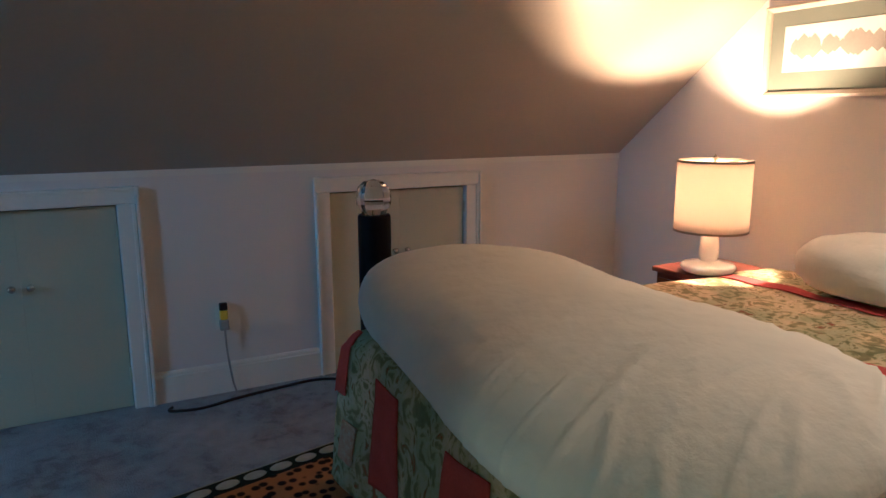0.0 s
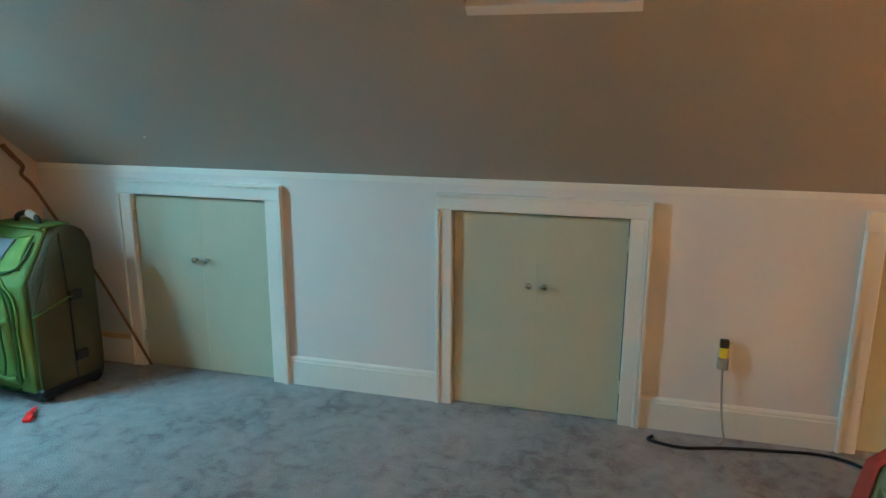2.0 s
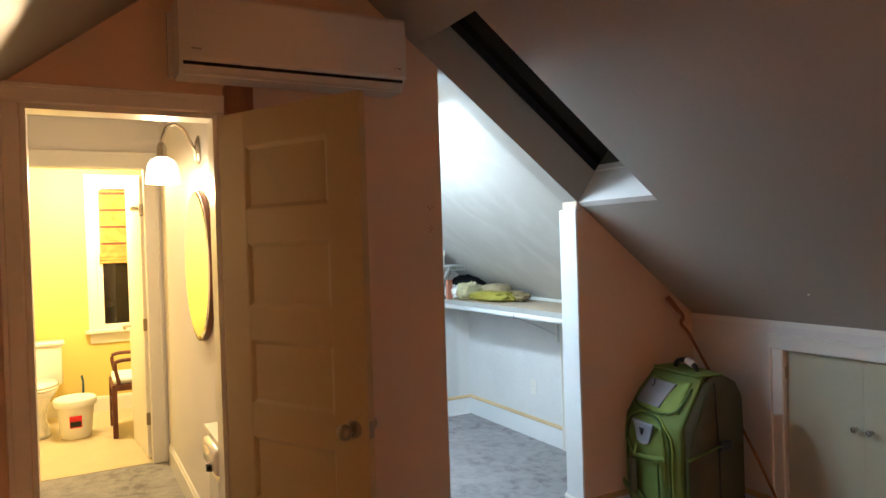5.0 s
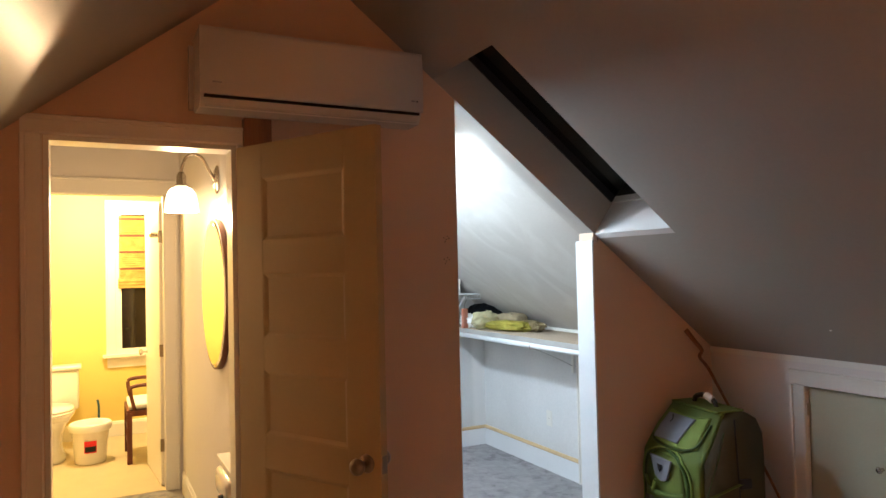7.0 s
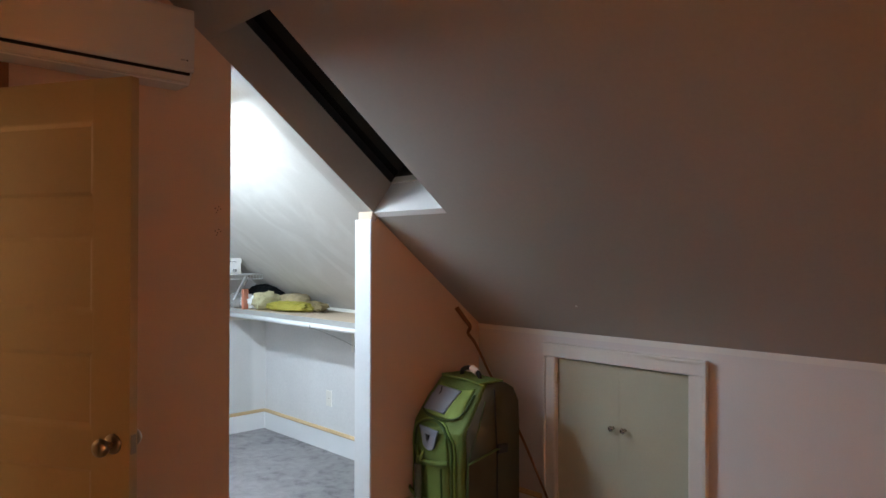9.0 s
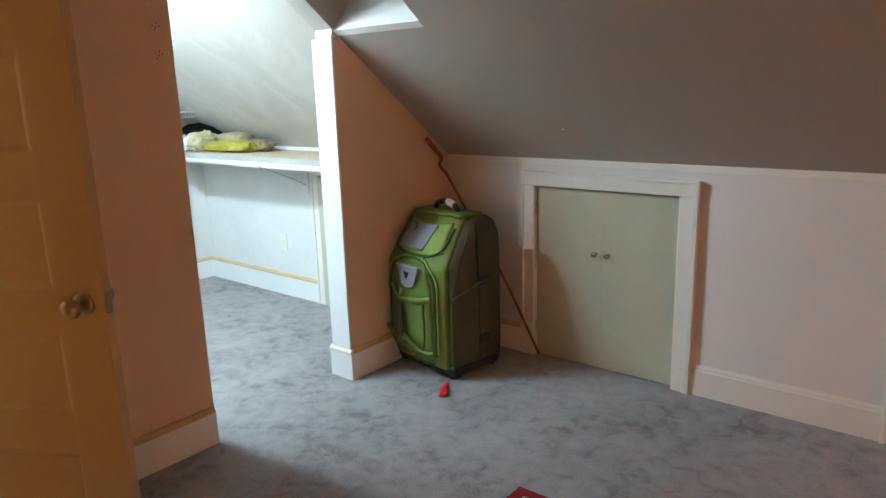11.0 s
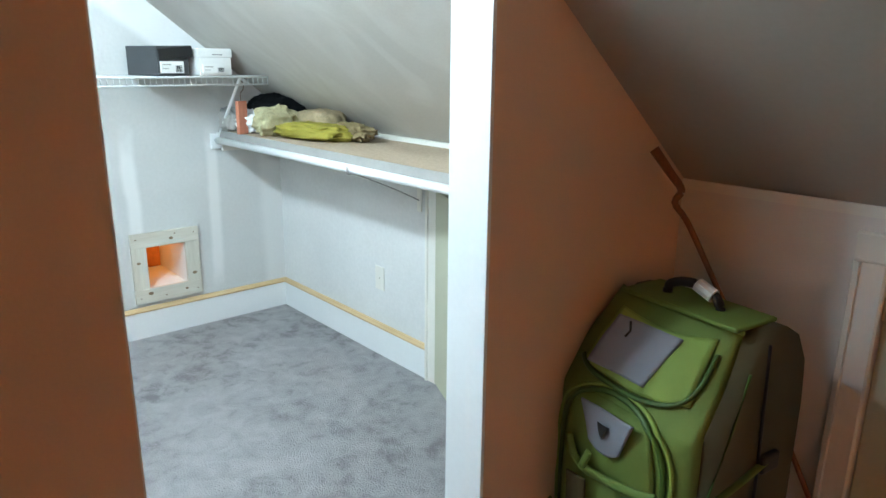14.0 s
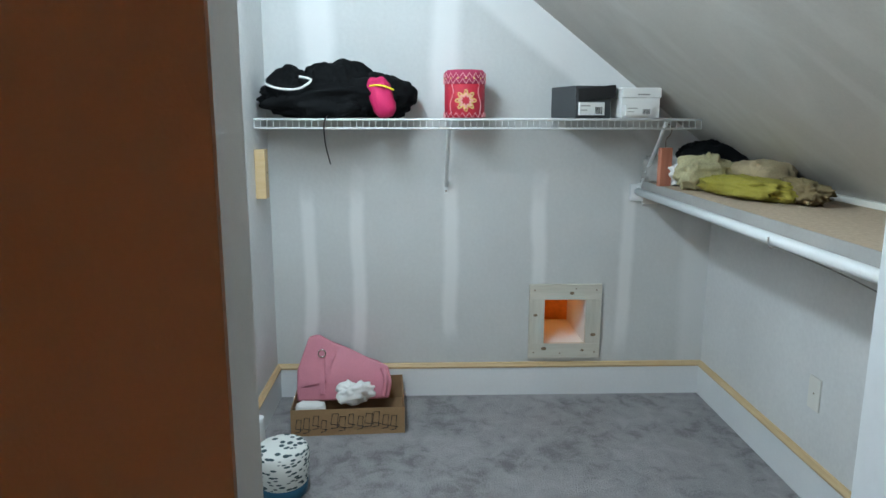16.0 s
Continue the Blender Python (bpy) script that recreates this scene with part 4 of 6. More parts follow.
part("plug", moved(rbox(0.036, 0.03, 0.035, 0.005), pose(0, -0.022, 0.015)), M_BLACKPL, so)
part("plug_body", moved(rbox(0.034, 0.034, 0.045, 0.006), pose(0, -0.024, -0.03)), M_YELPL, so, "yellow plug")
part("plug_body", moved(rbox(0.042, 0.034, 0.05, 0.006), pose(0, -0.024, -0.082)), M_GREYPL, so, "grey plug")
part("cord", tube(curve_pts([(0, -0.03, -0.08), (0.005, -0.035, -0.2), (0.02, -0.04, -0.33), (0.03, -0.06, -0.393), (0.0, -0.10, -0.395)], 10), 0.005), M_GREYPL, so)
put("power_cord", tube(curve_pts([(3.24, -0.10, 0.008), (3.23, -0.14, 0.008), (3.36, -0.17, 0.008), (3.52, -0.13, 0.008), (3.70, -0.10, 0.008), (3.92, -0.08, 0.008), (4.05, -0.15, 0.008), (4.1, -0.33, 0.008)], 10), 0.007), M_BLACKPL, smooth=True, label="black power cord lying on the carpet", category="cord")


# rugs
def rug(name, at, rz, w, h, label, border, field, inner=None):
    r = thing(name, at, label, "rug", rz=rz)
    part("border", moved(rbox(w, h, 0.010, 0.004), pose(0, 0, 0.002)), border, r)
    part("field", moved(rbox(w - 0.10, h - 0.10, 0.004, 0.0015), pose(0, 0, 0.012)), field, r)
    if inner:
        part("medallion", moved(rbox(w - 0.34, h - 0.34, 0.003, 0.001), pose(0, 0, 0.016)), inner, r)
    return r


rug("bordered_rug", (2.05, -1.97, 0), 0, 1.62, 1.60, "flat woven rug with a deep red border", M_RUGRED, M_RUGCREAM, M_RUGDARK)
lr = thing("patterned_rug", (3.46, -1.28, 0), "dark rug with cream edge and orange animal spots", "rug", rz=12)
part("edge", moved(rbox(0.98, 0.86, 0.009, 0.003), pose(0, 0, 0.002)), M_RUGCREAM, lr)
part("band", moved(rbox(0.95, 0.83, 0.004, 0.0015), pose(0, 0, 0.011)), M_RUGDARK, lr, "dark green band")
part("field", moved(rbox(0.80, 0.68, 0.004, 0.0015), pose(-0.06, -0.02, 0.015)), M_SPOTS, lr, "orange field with black spots")
for k in range(8):
    part("medallion", moved(lathe([(0, 0.0), (0.045, 0.0), (0.04, 0.003), (0, 0.003)], 14, squash=0.6), pose(-0.36 + 0.105 * k, 0.372, 0.0155)), M_RUGCREAM, lr, "cream woven medallion")

# green suitcase
def suitcase():
    s = thing("rolling_suitcase", (0.242, -0.365, 0), "large green and dark olive rolling duffel suitcase, standing upright", "suitcase", rz=-9)
    W, D, H = 0.49, 0.35, 0.83
    # dark body: rounded at the top back
    prof = [(-D / 2 + 0.04, 0.03), (D / 2 - 0.01, 0.03), (D / 2, 0.06), (D / 2, H - 0.10), (D / 2 - 0.03, H - 0.03), (D / 2 - 0.08, H), (0.04, H), (-D / 2 + 0.16, H - 0.03), (-D / 2 + 0.02, 0.60), (-D / 2 + 0.01, 0.10)]
    def taper(z):
        return 1 - 0.17 * max(0.0, (z - 0.55) / 0.28) ** 1.6 - 0.10 * max(0.0, (0.17 - z) / 0.14) ** 2
    bm = prism(prof, -W / 2 + 0.01, W / 2, 0)
    for z in (0.12, 0.17, 0.62, 0.69, 0.76):
        bmesh.ops.bisect_plane(bm, geom=bm.verts[:] + bm.edges[:] + bm.faces[:], plane_co=(0, 0, z), plane_no=(0, 0, 1))
    for v in bm.verts:
        v.co.x *= taper(v.co.z) if v.co.x < 0 else 0.5 + 0.5 * taper(v.co.z)
    part("body", bm, M_BROWN, s, smooth=True)

    # front shell: bulging green panel
    def shell(u, v):
        z = 0.045 + v * (H - 0.045)
        x = (-W / 2 - 0.005 + u * (W - 0.025)) * taper(z) - 0.024 * (1 - u) ** 2 * math.sin(math.pi * min(1.0, v / 0.9)) ** 0.6
        e = min(1, 5 * min(u, 1 - u)) ** 0.5 * min(1, 5.5 * min(v, 1 - v + 0.06)) ** 0.5
        lean = max(0, z - 0.585) * 0.66
        y = -D / 2 + 0.012 - 0.048 * e + lean + 0.006 * noise.noise(Vector((x * 9, z * 7, 1)))
        return (x, y, z)
    part("front_panel", sheet(shell, 28, 56, 0.03), M_GREEN, s, smooth=True)

    def on(x, z, lift=0.006):
        u, v = (x + W / 2 + 0.005) / (W - 0.025), (z - 0.045) / (H - 0.045)
        p = shell(min(max(u, 0), 1), min(max(v, 0), 1))
        return Vector((p[0], p[1] - lift, p[2]))

    def band(name, pts, wid, material, lift=0.010, label=""):
        bm = bmesh.new()
        c = curve_pts([(x, 0, z) for x, z in pts], 10)
        rows = []
        for i, p in enumerate(c):
            d = (c[min(i + 1, len(c) - 1)] - c[max(i - 1, 0)]).normalized()
            n = Vector((-d.z, 0, d.x))
            rows.append([bm.verts.new(on((p + n * k * wid).x, (p + n * k * wid).z, lift + o)) for k, o in ((-0.5, 0), (0, 0.004), (0.5, 0), (0.5, -0.006), (-0.5, -0.006))])
        for a, b in zip(rows, rows[1:]):
            for k in range(5):
                bm.faces.new((a[k], a[(k + 1) % 5], b[(k + 1) % 5], b[k]))
        bm.faces.new(rows[0])
        bm.faces.new(rows[-1][::-1])
        return part(name, bm, material, s, label, True)

    def pad(name, fn, material, lift, label="", bulge=0.0, thick=0.008):
        def g(u, v):
            x, z = fn(u, v)
            e = (1 - abs(2 * u - 1) ** 3) * (1 - abs(2 * v - 1) ** 3)
            return on(x, z, lift + bulge * e)
        return part(name, sheet(g, 18, 18, thick), material, s, label, True)
    # top pocket: grey plate, light green corner, dark seams
    pad("top_pocket", lambda u, v: (-0.165 + 0.335 * u, 0.655 + 0.145 * v - 0.014 * math.sin(math.pi * u)), M_GREEN2, 0.008, "light green top pocket", 0.010)
    pad("top_plate", lambda u, v: (-0.145 + (0.19 + 0.045 * v) * u, 0.665 + 0.12 * v), M_GREYCLOTH, 0.024, "grey cloth plate")
    band("seam", [(-0.18, 0.665), (-0.10, 0.638), (0.03, 0.632), (0.14, 0.655), (0.175, 0.70), (0.185, 0.77)], 0.010, M_DKGREEN, 0.012)
    part("zip_pull", tube([on(-0.08, 0.785, 0.045), on(-0.065, 0.765, 0.040), on(-0.07, 0.75, 0.040)], 0.003), M_BLACKPL, s, "small black zip pull")
    # main pocket: an arched bulge with a dark zip line
    pad("main_pocket", lambda u, v: ((-0.165 + 0.32 * u) * (1 - 0.30 * v ** 4) - 0.01, 0.10 + 0.50 * v), M_GREEN, 0.006, "", 0.020)
    arch = [(-0.172, 0.12), (-0.180, 0.38), (-0.162, 0.52), (-0.11, 0.595), (-0.01, 0.618), (0.09, 0.595), (0.145, 0.52), (0.157, 0.38), (0.15, 0.12)]
    band("zip", arch, 0.012, M_DKGREEN, 0.009)
    band("piping", [(x * 1.10 + 0.002, z + 0.012) for x, z in arch], 0.008, M_GREEN2, 0.010)
    pad("badge_plate", lambda u, v: (-0.055 + (0.100 + 0.072 * v) * u - 0.036 * v, 0.470 + 0.120 * v + 0.02 * (1 - v) * abs(2 * u - 1) ** 2), M_GREYCLOTH, 0.034, "grey cloth badge plate")
    pad("badge", lambda u, v: (-0.005 - (0.006 + 0.013 * v ** 0.5) * (1 - 2 * u), 0.515 + 0.040 * v + 0.010 * (1 - v) * abs(2 * u - 1)), M_BLACKPL, 0.042, "black shield badge", 0.003, 0.003)
    # straps and carry handle
    band("strap", [(-0.115, 0.475), (-0.09, 0.425), (-0.05, 0.405), (0.02, 0.41), (0.09, 0.422), (0.165, 0.44)], 0.026, M_GREEN, 0.044)
    band("strap", [(-0.185, 0.225), (-0.12, 0.205), (-0.05, 0.21), (0.02, 0.17), (0.10, 0.14), (0.165, 0.15)], 0.026, M_GREEN, 0.042)
    band("carry_handle", [(-0.066, 0.385), (-0.060, 0.30), (-0.066, 0.205)], 0.062, M_BROWN, 0.062, "padded dark carry handle")
    band("handle_strap", [(-0.035, 0.465), (-0.06, 0.405)], 0.018, M_GREEN2, 0.05)
    band("zip", [(-0.06, 0.165), (0.03, 0.14), (0.09, 0.16), (0.11, 0.25), (0.11, 0.40)], 0.007, M_DKGREEN, 0.034)
    band("zip", [(-0.15, 0.075), (0.0, 0.055), (0.14, 0.075)], 0.008, M_DKGREEN, 0.016)
    part("logo_patch", tube([on(-0.02, 0.105, 0.03), on(0.01, 0.104, 0.03)], 0.003), M_RED, s, "tiny red tab")
    # side: seams, buckles, grab loop
    part("side_seam", tube([(W / 2 + 0.001, 0.02, 0.06), (W / 2 + 0.002, 0.02, 0.45), (W / 2 + 0.001, 0.0, H - 0.02)], 0.004), M_BLACKPL, s)
    part("side_piping", tube([(W / 2 - 0.002, -D / 2 + 0.005, 0.08), (W / 2 + 0.002, -D / 2 + 0.002, 0.45), (W / 2, -0.10, 0.62), (W / 2, -0.06, 0.75)], 0.004), M_DKGREEN, s)
    for z in (0.47, 0.16):
        part("buckle", moved(rbox(0.02, 0.07, 0.05, 0.008), pose(W / 2 + 0.008, 0.05, z)), M_BLACKPL, s, "black side buckle")
    part("side_strap", tube(curve_pts([(W / 2 + 0.008, 0.04, 0.50), (W / 2 + 0.012, -0.05, 0.48), (W / 2 + 0.008, -D / 2, 0.445)], 8), 0.010, 8, None, 0.4), M_GREEN, s)
    part("top_handle", tube(curve_pts([(-0.08, 0.03, H - 0.01), (-0.07, 0.03, H + 0.035), (0.0, 0.03, H + 0.055), (0.07, 0.03, H + 0.035), (0.09, 0.03, H - 0.01)], 8), 0.013, 10), M_BLACKPL, s, "black top handle", True)
    part("luggage_tag", tube([(0.015, 0.028, H + 0.056), (0.065, 0.028, H + 0.038)], 0.019, 10), M_PAPER, s, "white paper luggage tag wrapped round the handle")
    part("top_trim", tube(curve_pts([(-W / 2 + 0.07, -0.03, H - 0.004), (0, -0.04, H + 0.004), (W / 2 - 0.05, -0.03, H - 0.004)], 8), 0.006), M_GREEN2, s)
    part("top_panel", moved(rbox(W - 0.13, 0.16, 0.012, 0.005), pose(0.01, 0.03, H - 0.003)), M_GREEN, s)
    for wx in (-W / 2 + 0.05, W / 2 - 0.04):
        part("wheel", moved(lathe([(0, -0.018), (0.032, -0.018), (0.036, 0), (0.032, 0.018), (0, 0.018)], 20), Matrix.Translation((wx, D / 2 - 0.04, 0.036)) @ pose(0, 0, 0, 0, 90, 0)), M_BLACKPL, s)
        part("foot", moved(rbox(0.05, 0.05, 0.04, 0.01), pose(wx, -D / 2 + 0.05, 0)), M_BLACKPL, s)
    part("base_guard", moved(rbox(W - 0.01, D - 0.02, 0.05, 0.015), pose(0.004, 0, 0.022)), M_BLACKPL, s)


suitcase()

wh = thing("red_luggage_strap", (0.47, -0.66, 0), "small bright red plastic strap lying on the carpet", "strap", rz=-62)
part("strap", moved(tube(curve_pts([(-0.055, 0, 0.012), (-0.02, 0.004, 0.016), (0.02, -0.003, 0.013), (0.06, 0.006, 0.012)], 8), [0.008 + 0.010 * min(1, k / 22) for k in range(25)], 10, None, 0.6), Matrix()), M_RED, wh, smooth=True)
part("clip", moved(rbox(0.05, 0.038, 0.018, 0.006), pose(0.065, 0.006, 0.002)), M_RED, wh)

# walking stick leaning into the corner
put("walking_stick", tube(curve_pts([(0.622, -0.018, 0.012), (0.40, -0.060, 0.46), (0.21, -0.130, 0.82), (0.12, -0.160, 0.99), (0.085, -0.185, 1.05), (0.10, -0.185, 1.09), (0.07, -0.205, 1.14), (0.028, -0.225, 1.20)], 8),
    [0.0075 + 0.007 * (k / 56) ** 2 for k in range(57)], 10), M_STICK, smooth=True, label="gnarled wooden walking stick leaning in the corner", category="walking stick")


# panelled door of the hall, standing open
def hall_door():
    ang = math.degrees(math.atan2(-2.335 - HALL_R, 0.575))
    d = thing("door_leaf", (0.022, HALL_R + 0.012, 0.012), "five-panel painted wooden door standing open", "door", rz=ang)
    w, h, t = 0.715, 2.062, 0.035
    st = 0.145
    part("stile", boxes((0, st, -t / 2, t / 2, 0, h)), M_DOOR, d, bevel=0.002)
    part("stile", boxes((w - st, w, -t / 2, t / 2, 0, h)), M_DOOR, d, bevel=0.002)
    rows = [(1.945 - 0.371 * k - 0.25 - 0.012, 1.945 - 0.371 * k - 0.012) for k in range(4, -1, -1)]
    lo = 0.0
    for za, zb in rows + [(h, h)]:
        part("rail", boxes((st, w - st, -t / 2 + 0.0005, t / 2 - 0.0005, lo, za)), M_DOOR, d)
        lo = zb
        if za == h:
            break
        part("panel", boxes((st - 0.004, w - st + 0.004, -t / 2 + 0.010, t / 2 - 0.010, za - 0.004, zb + 0.004)), M_DOOR, d)
        for sgn in (-1, 1):
            mb = bmesh.new()
            pf = [(0, 0), (0, 0.009), (0.006, 0.008), (0.014, 0.003), (0.02, 0)]
            y0 = sgn * (t / 2 - 0.010)
            for a, b, o in (((st, y0, za), (w - st, y0, za), (0, 0, 1)), ((st, y0, zb), (w - st, y0, zb), (0, 0, -1)), ((st, y0, za), (st, y0, zb), (1, 0, 0)), ((w - st, y0, za), (w - st, y0, zb), (-1, 0, 0))):
                strip(pf, a, b, o, (0, sgn, 0), mb)
            part("panel_moulding", mb, M_DOOR, d)
    kz = 0.905
    for sgn in (-1, 1):
        m = Matrix.Translation((w - 0.062, sgn * t / 2, kz)) @ Vector((0, sgn, 0)).to_track_quat("Z", "Y").to_matrix().to_4x4()
        part("rosette", moved(lathe([(0, 0), (0.032, 0), (0.032, 0.004), (0.026, 0.009), (0, 0.009)], 28), m), M_STEEL, d, "round dark metal rosette", True)
        part("knob", moved(lathe([(0.010, 0.008), (0.010, 0.03), (0.024, 0.038), (0.029, 0.05), (0.026, 0.062), (0.012, 0.068), (0, 0.068)], 28), m), M_STEEL, d, "round dark metal knob", True)
    part("latch_plate", boxes((w, w + 0.0015, -0.012, 0.012, kz - 0.03, kz + 0.03)), M_STEEL, d)
    for zz in (0.2, 1.0, 1.8):
        part("hinge", tube([(-0.006, 0, zz), (-0.006, 0, zz + 0.09)], 0.007), M_STEEL, d)


hall_door()


# wall-hung air conditioner
def air_conditioner():
    a = thing("air_conditioner", (0, -2.36, 2.195), "long white glossy wall-mounted air conditioner", "air conditioner")
    L, D, H = 0.90, 0.20, 0.30
    prof = [(0.002, 0.02), (0.002, H), (D - 0.015, H), (D, H - 0.02), (D, 0.045), (D - 0.004, 0.04), (D - 0.03, 0.0), (0.05, 0.0)]
    bm = prism(prof, -L / 2, L / 2, 1)
    part("body", bm, M_AC, a, bevel=0.004)
    face = [(D + 0.004 + 0.010 * math.sin(math.pi * (0.12 + 0.80 * k / 14)) ** 0.7, 0.046 + (H - 0.050) * k / 14) for k in range(15)]
    part("front_panel", prism([(D - 0.004, 0.046)] + face + [(D - 0.004, H - 0.004)], -L / 2 - 0.002, L / 2 + 0.002, 1), M_AC, a, "glossy white front panel", True)
    part("air_slot", boxes((D - 0.012, D + 0.003, -L / 2 + 0.012, L / 2 - 0.012, 0.034, 0.044)), M_BLACK, a, "black air slot")
    part("louvre", boxes((D - 0.05, D - 0.008, -L / 2 + 0.02, L / 2 - 0.02, 0.004, 0.009)), M_AC, a)
    part("badge", boxes((D + 0.0145, D + 0.0155, -L / 2 + 0.04, -L / 2 + 0.075, 0.085, 0.092)), M_GREYPL, a, "small grey maker's mark")
    part("label_mark", boxes((D + 0.0145, D + 0.0155, L / 2 - 0.055, L / 2 - 0.035, 0.085, 0.092)), M_GREYPL, a)
    part("status_light", moved(lathe([(0, 0), (0.004, 0), (0.003, 0.002), (0, 0.002)], 10), Matrix.Translation((D + 0.0145, L / 2 - 0.028, 0.088)) @ pose(0, 0, 0, 0, 90, 0)), M_BLACKPL, a)
    part("wall_plate", boxes((0.002, 0.03, -L / 2 - 0.018, -L / 2 + 0.01, 0.02, H - 0.03)), M_AC, a)


air_conditioner()
cb = thing("conduit_box", (0, -2.57, 2.10), "small brown painted box below the air conditioner", "box")
part("cover", boxes((0.0005, 0.05, -0.055, 0.055, -0.03, 0.095)), M_STICK, cb, bevel=0.003)

nf = thing("ceiling_nail", (0.865, -0.212, zs(-0.212)), "small pale nail head in the sloping ceiling", "nail")
part("head", moved(lathe([(0, 0), (0.006, 0), (0.004, 0.004), (0, 0.004)], 10), pose(0, 0, 0, 142, 0, 0)), M_PAPER, nf)
pc = thing("cable_clip", (0.0, POST_Y - 0.005, 1.705), "small clear plastic clip at the head of the post", "clip")
part("pad", boxes((0.0045, 0.009, -0.004, 0.028, -0.012, 0.012)), M_CRYSTAL, pc, bevel=0.001)
part("hook", tube(curve_pts([(0.009, 0.012, -0.006), (0.022, 0.012, -0.012), (0.030, 0.012, 0.0), (0.026, 0.012, 0.010)], 6), 0.0025), M_CRYSTAL, pc, smooth=True)
hp = thing("nail_hole", (0, 0, 0), "cluster of small old nail holes in the wall", "nail hole")
for zz in (1.608, 1.708):
    for dy, dz in ((0, 0), (0.014, 0.006), (-0.012, 0.008), (0.005, 0.016), (-0.006, -0.010)):
        part("hole", moved(lathe([(0, 0), (0.0028, 0), (0.002, 0.0006), (0, 0.0006)], 8), Matrix.Translation((0.0004, -1.703 + dy, zz + dz)) @ pose(0, 0, 0, 0, 90, 0)), M_BLACKPL, hp)

# ---- closet things ----


def wire_shelf():
    z, y0, y1, d = 1.345, CL_L + 0.02, -0.258, 0.32
    x0, x1 = CL_X + 0.006, CL_X + d
    s = thing("wire_shelf", (CL_X, (y0 + y1) / 2, z), "long white wire closet shelf on slanting brackets", "shelf")
    o = Vector((CL_X, (y0 + y1) / 2, z))

    def bar(name, a, b, r, n=6, pts=None):
        part(name, tube([Vector(p) - o for p in (pts or (a, b))], r, n), M_WIRE, s, smooth=True)
    for x, zz in ((x0, z), (x0 + 0.10, z), (x0 + 0.20, z), (x1, z), (x1, z - 0.036)):
        bar("long_rod", (x, y0, zz), (x, y1, zz), 0.0042, 8)
    n = int((y1 - y0) / 0.026)
    for k in range(n + 1):
        y = y0 + (y1 - y0) * k / n
        bar("cross_wire", None, None, 0.0026, 5, [(x0, y, z + 0.003), (x1 - 0.002, y, z + 0.003), (x1 + 0.002, y, z - 0.036)])
    for y in (-1.318, -0.40):
        bm = tube([Vector(p) - o for p in ((x1 - 0.01, y, z - 0.004), (CL_X + 0.012, y, z - 0.31))], 0.009, 8, None, 0.5)
        b = part("bracket", bm, M_WIRE, s)
        part("bracket_foot", boxes((0.001, 0.006, y - o.y - 0.010, y - o.y + 0.010, -0.345, -0.295)), M_WIRE, b)
        part("screw", moved(lathe([(0, 0), (0.005, 0), (0.004, 0.003), (0, 0.003)], 10), Matrix.Translation((0.006, y - o.y, -0.33)) @ pose(0, 0, 0, 0, 90, 0)), M_STEEL, b)


wire_shelf()

# board shelf with its hanging rod
BZ = 1.062
bs = thing("board_shelf", (0, 0, BZ), "particle board shelf laid along the low closet wall", "shelf")
part("board", boxes((CL_X + 0.003, -PT - 0.004, -0.395, 0.105, -0.020, 0.0)), M_BOARD, bs)
part("front_lip", boxes((CL_X + 0.003, -PT - 0.004, -0.401, -0.3955, -0.042, 0.001)), M_GREYPL, bs, "grey worn front edge")
part("back_strip", boxes((CL_X + 0.003, -PT - 0.004, 0.055, 0.080, 0.001, 0.022)), M_TRIM, bs, "white strip along the back")
part("support", boxes((CL_X + 0.003, CL_X + 0.022, -0.39, -0.05, -0.11, -0.021)), M_TRIM, bs)
part("support", boxes((CL_X + 0.025, -PT - 0.004, CL_Y - 0.02, CL_Y - 0.0005, -0.11, -0.021)), M_TRIM, bs)
hr = thing("hanging_rod", (CL_X, -0.415, 1.012), "white painted closet hanging rod on metal brackets", "rod")
part("rod", tube([(0.004, 0, 0), (2.38, 0, 0)], 0.0175, 18), M_WIRE, hr, smooth=True)
part("socket", boxes((0.001, 0.02, -0.035, 0.035, -0.045, 0.035)), M_WIRE, hr, bevel=0.004)
for x in (1.30,):
    part("bracket", tube(curve_pts([(x, 0.345, -0.17), (x, 0.20, -0.10), (x, 0.02, -0.025), (x, -0.02, -0.02), (x, -0.024, 0.01)], 6), 0.0045, 8, None, 0.5), M_GREYPL, hr, "dark metal rod bracket")
    part("bracket_plate", boxes((x - 0.014, x + 0.014, 0.345, 0.351, -0.22, -0.06)), M_TRIM, hr)

# half-open door in the low closet wall
cd = thing("low_closet_door", (CD0, CL_Y, 0), "small pale green closet cupboard door standing ajar", "cupboard door")
part("door_leaf", moved(boxes((0.0, 0.31, -0.022, 0.0, 0.01, 0.90)), pose(0.01, -0.004, 0, 0, 0, -24)), M_SAGE, cd, bevel=0.0015)
part("casing", strip(casing_profile(0.07), (0, -0.0005, 0), (0, -0.0005, 0.92), (-1, 0, 0), (0, -1, 0)), M_TRIM, cd)
part("head_casing", strip(casing_profile(0.06), (-0.07, -0.0005, 0.92), (CD1 - CD0 + 0.06, -0.0005, 0.92), (0, 0, 1), (0, -1, 0)), M_TRIM, cd)

# cat hatch in the closet back wall
ch = thing("wall_hatch", (CL_X, -0.738, 0.19), "square hatch framed in knotty pine, orange light inside", "hatch")
fw = 0.075
